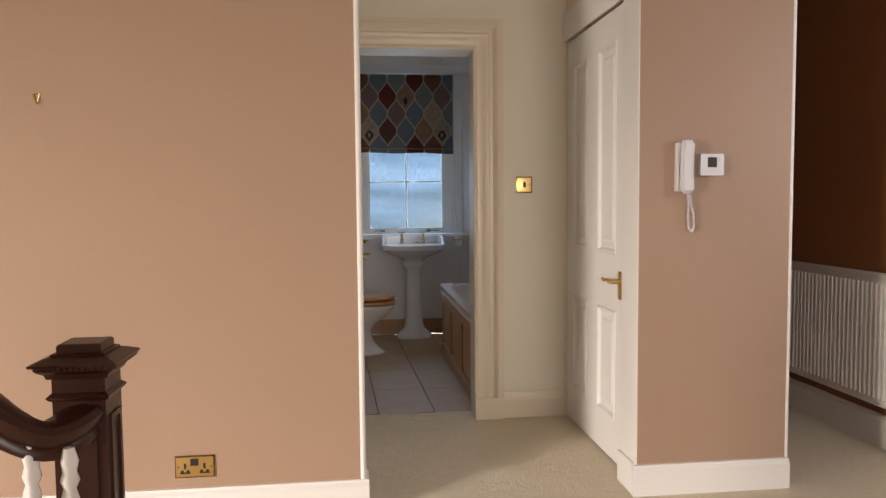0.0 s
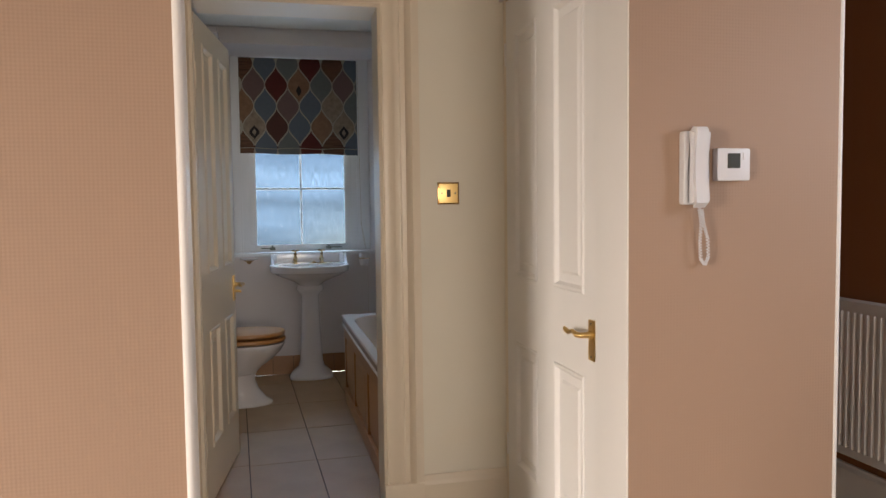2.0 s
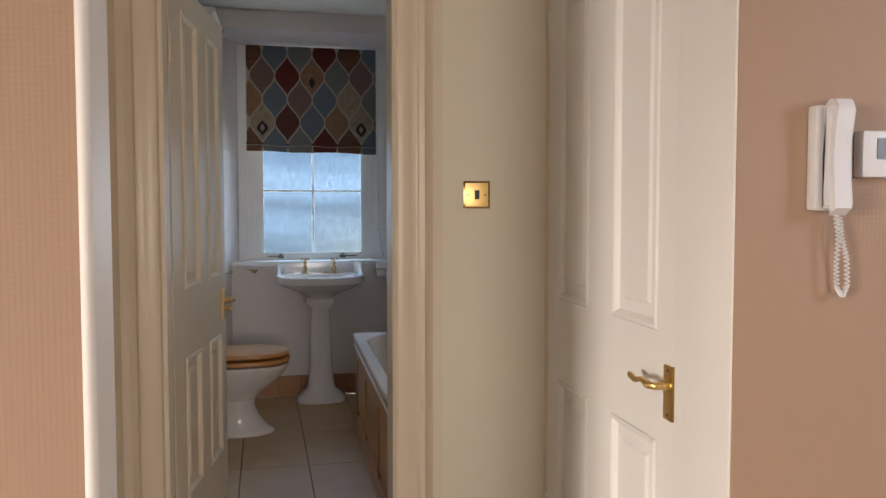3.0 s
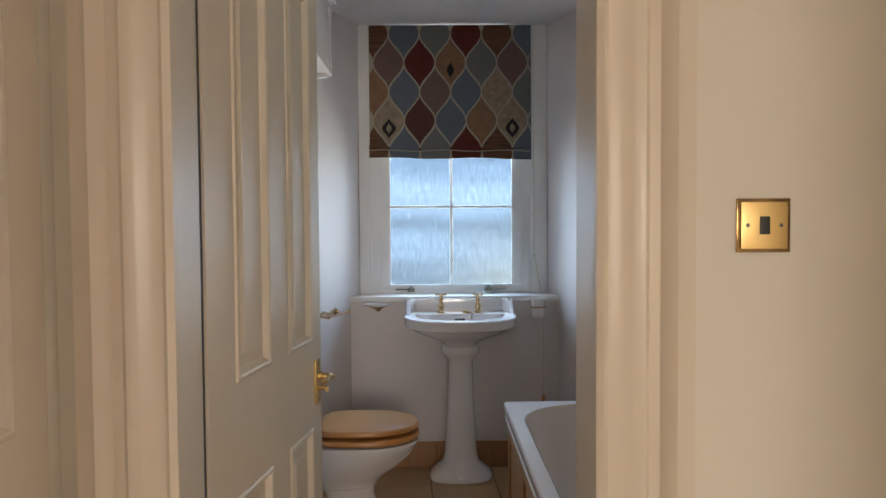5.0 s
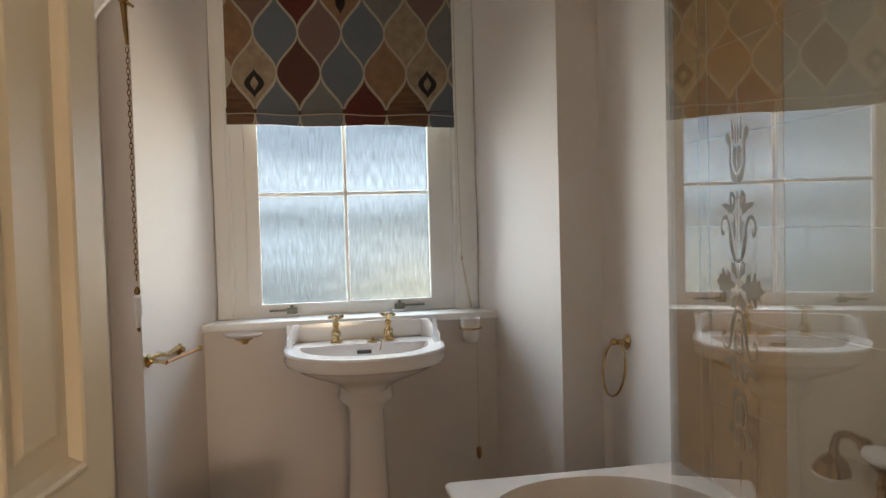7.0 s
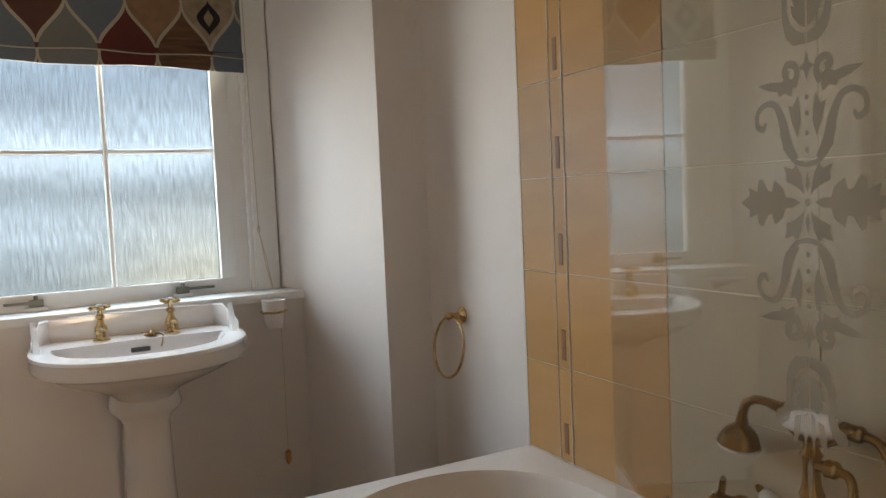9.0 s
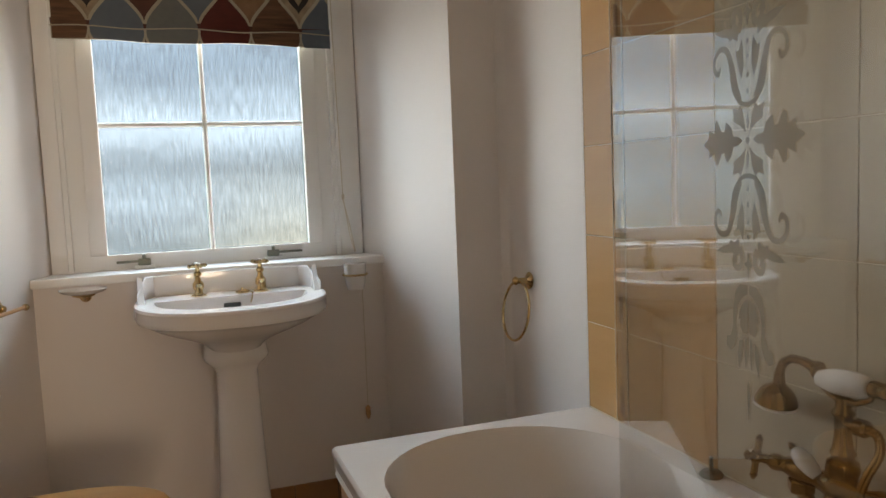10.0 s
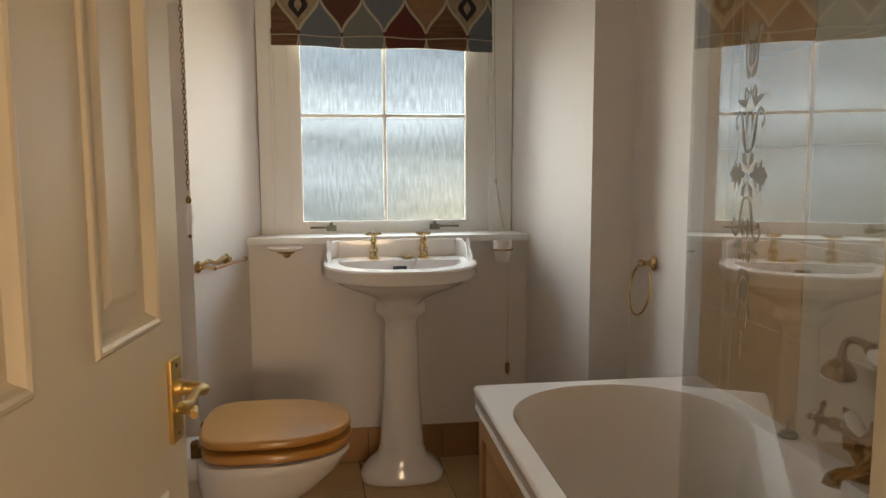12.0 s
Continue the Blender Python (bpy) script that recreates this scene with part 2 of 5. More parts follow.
def mesh_ob(name, bm, material, soft=True):
    me = bpy.data.meshes.new(name)
    bm.to_mesh(me)
    bm.free()
    for m in material if isinstance(material, (list, tuple)) else [material]:
        me.materials.append(m)
    ob = new(name, me)
    if soft:
        smooth(ob)
    return ob


def part(name, bm, material, parent, label="", soft=True):
    ob = mesh_ob(name, bm, material, soft)
    ob.parent = parent
    ob.matrix_parent_inverse = parent.matrix_world.inverted()
    return tagged(ob, label=label) if label else ob


def thing(name, label, category, at=(0, 0, 0), group="", turn=0):
    ob = new(name)
    ob.matrix_world = pose(*at, rz=turn)
    ob.empty_display_size = 0.05
    return tagged(ob, label, category, group)


def local(name, bm, material, parent, label="", soft=True):
    """A part whose mesh is drawn in its thing's own axes."""
    ob = mesh_ob(name, bm, material, soft)
    ob.parent = parent
    return tagged(ob, label=label) if label else ob


def structure(name, bm, material, label="", soft=False):
    return tagged(mesh_ob(name, bm, material, soft), label=label, kind="structure")


# ---- the shell: hall ----
def shell():
    structure("floor_hall", box(-7.2, 3.6, -3.4, 4.322, -0.12, 0.0), CARPET, "worn beige carpet of the hall and passage")
    structure("ceiling_hall", box(-7.2, 3.6, -3.4, Y_BACK + 0.17, H_HALL, H_HALL + 0.1), CEIL, "white ceiling of the hall")
    structure("wall_pink_wide", box(-7.2, 0.0, Y_HALL, Y_HALL + 0.14, 0, H_HALL), PINK, "salmon wall with an embossed covering")
    structure("wall_pink_pier", box(1.120, 1.771, Y_HALL, Y_HALL + 0.14, 0, H_HALL), PINK, "narrow salmon pier with an embossed covering")
    # passage
    structure("wall_passage_west", merged(box(-0.40, -0.262, Y_HALL + 0.14, 3.265, 0, H_HALL), box(-0.40, -0.262, 4.125, Y_BACK, 0, H_HALL), box(-0.40, -0.262, 3.265, 4.125, 2.07, H_HALL), box(-0.40, -0.345, 3.265, 4.125, 0, 2.07)), CREAM, "cream wall of the passage")
    bm = merged(box(1.149, 1.771, Y_HALL + 0.14, 3.255, 0, H_HALL), box(1.149, 1.30, 3.255, 4.13, 2.08, H_HALL), box(1.156, 1.30, 4.13, Y_BACK, 0, H_HALL))
    structure("wall_passage_east", bm, GLOSS, "cream painted surround of the cupboard")
    structure("cupboard_back", box(1.45, 1.50, 3.255, 4.13, 0, H_HALL), CREAM, "plain wall at the back of the cupboard")
    bm = merged(box(-7.2, -0.116, Y_BACK, Y_BATH, 0, H_HALL), box(-0.116, -0.108, Y_BACK, 4.336, 0, H_HALL), box(0.635 + 0.06, 1.771, Y_BACK, Y_BATH, 0, H_HALL),
                box(-0.108, 0.695, Y_BACK, Y_BATH, 2.06, H_HALL))
    structure("wall_bathroom_door", bm, CREAM, "cream wall round the bathroom doorway")
    # room on the east with the radiator
    structure("wall_radiator", box(2.52, 2.66, -3.4, 5.2, 0, H_HALL), BROWN, "dark brown wall with an embossed covering")
    structure("wall_east_room_end", box(1.771, 2.52, 4.90, 5.04, 0, H_HALL), BROWN, "dark brown end wall")
    structure("wall_pier_side", box(1.631, 1.771, Y_HALL + 0.14, 4.90, 0, H_HALL), BROWN, "dark side wall behind the pier")
    structure("floor_east_room", box(1.771, 2.52, 4.322, 4.9, -0.12, 0.0), CARPET, "worn beige carpet")
    structure("ceiling_east_room", box(1.60, 2.66, Y_BACK + 0.17, 5.04, H_HALL, H_HALL + 0.1), CEIL, "white ceiling")
    # hall behind the walker, with two window openings
    structure("wall_hall_west", merged(box(-7.2, -7.06, -3.4, -2.5, 0, H_HALL), box(-7.2, -7.06, -1.0, 3.0, 0, H_HALL), box(-7.2, -7.06, -2.5, -1.0, 0, 0.5), box(-7.2, -7.06, -2.5, -1.0, 2.2, H_HALL)), PINK, "salmon wall with a window opening")
    structure("wall_hall_south", merged(box(-7.06, 0.35, -3.4, -3.26, 0, H_HALL), box(2.15, 2.52, -3.4, -3.26, 0, H_HALL), box(0.35, 2.15, -3.4, -3.26, 0, 0.55), box(0.35, 2.15, -3.4, -3.26, 2.15, H_HALL)), PINK, "salmon wall with a window opening")


def skirting(name, run, depth_dir, h, label):
    """A moulded board along an axis: run (axis, a, b, at), thickness towards depth_dir."""
    axis, a, b, at = run
    d = depth_dir
    prof = [(at, 0), (at + 0.022 * d, 0), (at + 0.022 * d, h - 0.022), (at + 0.014 * d, h - 0.010), (at + 0.012 * d, h), (at, h)]
    return structure(name, prism(prof, "x" if axis == "x" else "y", a, b), WHITE, label)


def trims():
    lab = "white painted moulded skirting board"
    skirting("baseboard_pink_wide", ("x", -7.06, 0.022, Y_HALL), -1, 0.128, lab)
    skirting("baseboard_pink_pier", ("x", 1.096, 1.777, Y_HALL), -1, 0.126, lab)
    skirting("baseboard_wide_end", ("y", Y_HALL, Y_HALL + 0.14, 0.0), 1, 0.128, lab)
    skirting("baseboard_radiator", ("y", -3.26, 4.9, 2.52), -1, 0.16, lab)
    for nm, x, rr in (("trim_corner_west", 0.0, 0.011), ("trim_corner_east", 1.771, 0.007)):
        bm = moved(lathe([(rr, 0.128), (rr, H_HALL)], 14), pose(x, Y_HALL + 0.002, 0))
        structure(nm, bm, WHITE, "white rounded corner bead", True)
    structure("trim_wall_end_west", box(0.0005, 0.006, Y_HALL + 0.01, Y_HALL + 0.14, 0.128, H_HALL), WHITE, "white painted end of the wall")
    structure("trim_wall_end_east", box(1.7715, 1.777, Y_HALL + 0.001, Y_HALL + 0.14, 0.0, H_HALL), WHITE, "white painted end of the wall")
    # skirting of the door wall and plinth blocks
    bm = prism([(Y_BACK, 0), (Y_BACK - 0.015, 0), (Y_BACK - 0.015, 0.10), (Y_BACK - 0.010, 0.115), (Y_BACK - 0.006, 0.14), (Y_BACK, 0.14)], "x", 0.79, 1.156)
    structure("baseboard_passage", bm, GLOSS, "cream painted skirting board")


def architrave_bars(x0, x1, ztop, w, y):
    """Moulded casing round an opening, facing -y; each bar is its own mesh."""
    prof = [(0.0, 0.0), (0.0, 0.020), (0.012, 0.026), (0.020, 0.018), (0.060, 0.016), (0.070, 0.022), (0.082, 0.022), (0.090, 0.013),
            (0.108, 0.013), (0.118, 0.030), (0.130, 0.036), (0.142, 0.030), (w, 0.028), (w, 0.0)]
    def bar(side):
        a, b = [], []
        for u, d in prof:
            if side == "l":
                a.append((x0 - u, y - d, 0.12)); b.append((x0 - u, y - d, ztop + u))
            elif side == "r":
                a.append((x1 + u, y - d, 0.12)); b.append((x1 + u, y - d, ztop + u))
            else:
                a.append((x0 - u, y - d, ztop + u)); b.append((x1 + u, y - d, ztop + u))
        return rings([a, b])
    return bar("l"), bar("r"), bar("t")


def bathroom_door_frame():
    d = tagged(new("door_frame_bathroom"), "cream gloss-painted moulded casing of the bathroom doorway", "door frame", kind="structure")
    l, r, t = architrave_bars(-0.060, 0.632, 2.026, 0.162, Y_BACK)
    part("casing_upright", l, GLOSS, d)
    part("casing_upright", r, GLOSS, d)
    part("casing_head", t, GLOSS, d)
    for x0, x1 in ((-0.222, -0.060), (0.632, 0.794)):
        part("plinth_block", box(x0, x1, Y_BACK - 0.036, Y_BACK, 0.0, 0.12, 0.004), GLOSS, d)
    # jambs with stops and rebates
    part("jamb", merged(prism([(-0.108, Y_BACK), (-0.060, Y_BACK), (-0.071, 4.318), (-0.108, 4.318)], "z", 0, 2.06), box(-0.116, -0.113, 4.342, Y_BATH, 0, 2.06)), GLOSS, d)
    part("jamb", merged(prism([(0.632, Y_BACK), (0.695, Y_BACK), (0.695, Y_BATH - 0.038), (0.644, Y_BATH - 0.038)], "z", 0, 2.06), box(0.668, 0.695, Y_BATH - 0.038, Y_BATH, 0, 2.06)), GLOSS, d)
    # added black strip: paints the hinge gap's shade, no real part of the frame
    part("draught_seal", box(-0.107, -0.074, 4.3185, 4.3415, 0, 2.03), DARK, d, "black strip painted as the shade in the hinge gap")
    part("head_jamb", box(-0.055, 0.635, Y_BACK, Y_BATH - 0.038, 2.03, 2.06), GLOSS, d)


def panel_door(name, w, h, material, panels, label, parent_at, turn, th=0.04):
    """A panelled leaf in its own axes: hinge edge at x = 0, face at y = 0 and y = -th."""
    d = thing(name, label, "door", parent_at, turn=turn)
    bm = bmesh.new()
    xs = sorted({0.0, w, *[v for p in panels for v in p[:2]]})
    zs = sorted({0.0, h, *[v for p in panels for v in p[2:]]})
    for x0, x1 in zip(xs, xs[1:]):
        for z0, z1 in zip(zs, zs[1:]):
            cx, cz = (x0 + x1) / 2, (z0 + z1) / 2
            if any(p[0] < cx < p[1] and p[2] < cz < p[3] for p in panels):
                continue
            box_into(bm, x0, x1, -th, 0, z0, z1)
    bmesh.ops.remove_doubles(bm, verts=bm.verts, dist=1e-5)
    seen = {}
    for f in list(bm.faces):
        key = tuple(round(c, 4) for c in f.calc_center_median())
        seen.setdefault(key, []).append(f)
    bmesh.ops.delete(bm, geom=[f for fs in seen.values() if len(fs) > 1 for f in fs], context="FACES")
    local("frame", bm, material, d, soft=False)
    for x0, x1, z0, z1 in panels:
        loops = []
        for side in (0, 1):
            s = 1 if side else -1
            face = 0 if side else -th
            L = []
            for inset, dep in ((0.001, -0.016), (0.001, 0.001), (0.004, 0.0045), (0.009, 0.0055), (0.014, 0.003), (0.018, -0.003), (0.024, -0.010), (0.052, -0.010), (0.062, -0.004)):
                yy = face + s * dep
                L.append([(x0 + inset, yy, z0 + inset), (x1 - inset, yy, z0 + inset), (x1 - inset, yy, z1 - inset), (x0 + inset, yy, z1 - inset)])
            loops.append(L)
        local("panel", merged(rings(loops[0]), rings(loops[1])), material, d, soft=False)
    return d


def lever_set(parent, x, z, side, direction, material=BRASS, plate_h=0.125):
    """A backplate with a curved lever on one face (side +1 or -1 in y), lever towards direction in x."""
    y = 0.0 if side > 0 else -0.04
    s = side
    p = local("backplate", box(x - 0.021, x + 0.021, min(y, y + s * 0.007), max(y, y + s * 0.007), z - plate_h * 0.64, z + plate_h * 0.36, 0.002), material, parent, "polished brass backplate")
    pts = [(x, y + s * 0.006, z), (x, y + s * 0.040, z), (x + direction * 0.012, y + s * 0.050, z + 0.001), (x + direction * 0.045, y + s * 0.050, z + 0.008),
           (x + direction * 0.075, y + s * 0.050, z - 0.001), (x + direction * 0.100, y + s * 0.050, z + 0.004), (x + direction * 0.108, y + s * 0.050, z + 0.010)]
    local("lever", merged(tube(pts, [0.010, 0.009, 0.009, 0.006, 0.007, 0.008, 0.004], 12), moved(lathe([(0.013, 0), (0.013, 0.008), (0.010, 0.012)], 16), pose(x, y + s * 0.006, z, rx=-90 * s))), material, parent, "curved brass lever handle")
    for dz in (plate_h * 0.27, -plate_h * 0.55):
        local("screw", moved(lathe([(0.0035, 0), (0.003, 0.0015)], 8), pose(x, y + s * 0.007, z + dz, rx=-90 * s)), STEEL, p)


def doors():
    # bathroom door, standing open into the bathroom
    pan = [(0.135, 0.343, 0.22, 0.722), (0.474, 0.674, 0.22, 0.722), (0.135, 0.343, 0.964, 1.925), (0.474, 0.674, 0.964, 1.925)]
    d = panel_door("door_bathroom", 0.76, 2.02, GLOSS, pan, "open cream four-panel bathroom door with brass levers", (-0.1095, 4.354, 0.008), 82.2)
    lever_set(d, 0.712, 0.862, -1, -1)
    lever_set(d, 0.712, 0.862, 1, -1)
    local("thumb_turn", tube([(0.712, -0.046, 0.828), (0.712, -0.072, 0.828), (0.694, -0.076, 0.826)], [0.007, 0.007, 0.006], 10), BRASS, d, "brass thumb turn")
    for z in (0.22, 1.72):
        local("hinge", merged(moved(lathe([(0.006, 0), (0.006, 0.10)], 10), pose(-0.001, -0.041, z))), GLOSS, d, "painted butt hinge")
    # cupboard door, shut
    pan = [(0.105, 0.345, 0.19, 0.695), (0.508, 0.762, 0.19, 0.695), (0.105, 0.345, 0.955, 1.915), (0.508, 0.762, 0.955, 1.915)]
    c = panel_door("door_cupboard", 0.850, 2.055, WHITE, pan, "shut white four-panel cupboard door with a brass lever", (1.193, 4.122, 0.010), -90)
    lever_set(c, 0.826, 0.840, -1, -1)
    for z in (0.20, 1.80):
        local("hinge", moved(lathe([(0.006, 0), (0.006, 0.09)], 10), pose(-0.004, -0.040, z)), WHITE, c, "painted butt hinge")
    # casing of the cupboard towards the pier
    f = tagged(new("door_frame_cupboard"), "white painted frame of the cupboard door", "door frame", kind="structure")
    part("upright", merged(box(1.115, 1.160, 3.004, 3.175, 0.0, 2.30, 0.003), box(1.146, 1.160, 3.175, 3.266, 0.0, 2.30, 0.002)), WHITE, f)
    part("plinth_block", box(1.099, 1.1149, 3.012, 3.180, 0.0, 0.13, 0.003), WHITE, f)
    part("head", box(1.134, 1.149, 3.266, 4.16, 2.074, 2.22, 0.004), WHITE, f)
    # shut door on the west side of the passage
    pan = [(0.095, 0.355, 0.19, 0.705), (0.495, 0.755, 0.19, 0.705), (0.095, 0.355, 0.985, 1.93), (0.495, 0.755, 0.985, 1.93)]
    panel_door("door_passage", 0.850, 2.055, GLOSS, pan, "shut cream panelled door in the passage", (-0.300, 3.27, 0.010), 90)


# ---- the shell: bathroom ----
def bathroom_shell():
    out = 0.12
    structure("wall_bath_west", box(X_LEFT - out, X_LEFT, Y_BATH, Y_JOG, 0, H_BATH), BATHW, "white painted plaster wall")
    # splayed sides of the window bay and the returns beside them
    structure("wall_bay_west", prism([(X_LEFT - out, Y_JOG), (-0.20, Y_JOG), (-0.030, 7.0), (-0.030, 7.22), (X_LEFT - out, 7.22)], "z", 0, H_BATH), BATHW, "white painted splayed wall beside the window")
    structure("wall_bay_east", prism([(1.46, Y_JOG), (1.15, Y_JOG), (0.985, 7.0), (0.985, 7.22), (1.46, 7.22)], "z", 0, H_BATH), BATHW, "white painted splayed wall beside the window")
    arc = [(1.310 + 0.025 * (1 - math.cos(radians(a))) - 0.012, Y_JOG - 0.03 + 0.03 * math.cos(radians(a)) ) for a in (0, 20, 45, 70, 90)]
    structure("wall_bath_east_end", prism([(1.46, Y_JOG + 0.0), *arc, (1.344, 6.10), (1.352, 6.04), (1.46, 6.04)], "z", 0, H_BATH), BATHW, "white painted wall at the foot of the bath", True)
    structure("wall_bath_east", box(X_TILE + 0.0022, 1.46, Y_BATH, 6.04, 0, H_BATH), LIGHTGROUT, "tiled wall beside the bath")
    structure("wall_window_low", box(-0.15, 1.10, Y_WIN, 7.22, 0, 0.885), BATHW, "white painted wall under the window")
    structure("wall_window_high", box(-0.030, 0.985, 7.03, 7.22, 2.36, H_BATH), BATHW, "white painted wall over the window")
    structure("beam_bay", prism([(Y_JOG, H_BAY - 0.006), (7.03, H_BAY + 0.012), (7.03, H_BATH), (Y_JOG, H_BATH)], "x", -0.24, 1.19), BATHW, "white lowered ceiling of the window bay")
    structure("ceiling_bathroom", box(X_LEFT - out, 1.46, Y_BATH, 7.22, H_BATH + 0.001, H_BATH + 0.10), CEIL, "white bathroom ceiling")
    structure("floor_bathroom", box(X_LEFT - 0.05, 1.46, 4.322, Y_WIN + 0.02, -0.12, -0.006), GROUT, "beige tiled bathroom floor")
    structure("window_board", box(-0.145, 1.095, Y_WIN - 0.012, 7.02, 0.885, 0.912, 0.004), WHITE, "white painted window board")


def window():
    w = tagged(new("window_bathroom"), "white painted sash window with obscure glass in four small panes", "window", kind="structure")
    y = 7.0
    part("box_frame", box(-0.030, 0.018, y - 0.02, y + 0.14, 0.912, 2.36, 0.003), WHITE, w)
    part("box_frame", box(0.905, 0.985, y - 0.02, y + 0.14, 0.912, 2.36, 0.003), WHITE, w)
    part("staff_bead", box(0.018, 0.033, y - 0.012, y + 0.01, 0.912, 2.36, 0.003), WHITE, w)
    part("staff_bead", box(0.890, 0.905, y - 0.012, y + 0.01, 0.912, 2.36, 0.003), WHITE, w)
    part("box_lining", box(0.018, 0.083, y + 0.01, y + 0.14, 0.912, 2.36), WHITE, w)
    part("box_lining", box(0.846, 0.905, y + 0.01, y + 0.14, 0.912, 2.36), WHITE, w)
    part("bottom_rail", box(0.083, 0.846, y + 0.004, y + 0.05, 0.912, 0.961), WHITE, w)
    part("stile", box(0.083, 0.134, y + 0.004, y + 0.05, 0.961, 2.36, 0.004), WHITE, w)
    part("stile", box(0.795, 0.846, y + 0.004, y + 0.05, 0.961, 2.36, 0.004), WHITE, w)
    part("meeting_rail", box(0.134, 0.795, y + 0.004, y + 0.06, 1.800, 1.845, 0.004), WHITE, w)
    part("top_rail", box(0.134, 0.795, y + 0.004, y + 0.06, 2.30, 2.36, 0.004), WHITE, w)
    bar = [(-0.008, 0.007), (-0.004, 0.001), (0.004, 0.001), (0.008, 0.007), (0.008, 0.02), (-0.008, 0.02)]
    part("glazing_bar", prism([(0.466 + u, y + 0.018 + v) for u, v in bar], "z", 0.961, 1.800), WHITE, w)
    for x0, x1 in ((0.134, 0.458), (0.474, 0.795)):
        part("glazing_bar", prism([(y + 0.018 + v, 1.386 + u) for u, v in bar], "x", x0, x1), WHITE, w)
    for x0, x1 in ((0.134, 0.464), (0.468, 0.795)):
        for z0, z1 in ((0.961, 1.384), (1.388, 1.800), (1.845, 2.30)):
            p = part("pane", box(x0, x1, y + 0.026, y + 0.030, z0, z1), PANE, w, "obscure reeded glass pane", soft=False)
            p.visible_shadow = False
    # sash stays on the bottom rail
    for x in (0.245, 0.665):
        s = thing("sash_stay", "dull metal sash catch on a white block at the window foot", "window catch", (x, y - 0.004, 0.912), "sash catches")
        local("block", box(-0.032, 0.032, -0.022, 0.008, 0.0, 0.012, 0.004), WHITE, s)
        local("arm", box(-0.085, 0.020, -0.014, -0.006, 0.022, 0.030, 0.002), STEEL, s) if x < 0.5 else local("arm", box(-0.020, 0.100, -0.014, -0.006, 0.022, 0.030, 0.002), STEEL, s)
        local("knuckle", box(-0.020, 0.020, -0.016, 0.004, 0.012, 0.034, 0.004), STEEL, s)
        local("pin", moved(lathe([(0.006, 0), (0.006, 0.012), (0.003, 0.014)], 12), pose(0.0, -0.010, 0.034)), STEEL, s)


# ---- roman blind ----
def cell_colours():
    def cloth(name, a, b):
        stretch, scale = ((0.10, 1, 1), 95) if "stripe" in name else ((1, 1, 1), 28 if "beige" in name or "tan" in name else 45)
        return plain(name, a, b, rough=0.9, scale=scale, fine=500, bump=0.2, stretch=stretch)
    return {
        "b": cloth("cloth_slate_blue", (0.126, 0.148, 0.178), (0.096, 0.118, 0.148)),
        "g": cloth("cloth_grey_green", (0.165, 0.168, 0.160), (0.128, 0.135, 0.132)),
        "r": cloth("cloth_dark_red", (0.118, 0.022, 0.015), (0.074, 0.015, 0.011)),
        "m": cloth("cloth_mauve", (0.178, 0.111, 0.096), (0.141, 0.089, 0.081)),
        "t": cloth("cloth_tan", (0.310, 0.180, 0.105), (0.150, 0.078, 0.042)),
        "n": cloth("cloth_brown_stripe", (0.230, 0.110, 0.060), (0.012, 0.006, 0.004)),
        "e": cloth("cloth_beige", (0.42, 0.34, 0.25), (0.13, 0.085, 0.050)),
        "k": cloth("cloth_black", (0.02, 0.016, 0.016), (0.012, 0.010, 0.010)),
        "l": cloth("cloth_light_outline", (0.42, 0.37, 0.29), (0.35, 0.31, 0.24)),
        "d": cloth("cloth_dark_brown", (0.096, 0.037, 0.026), (0.067, 0.026, 0.018)),
    }


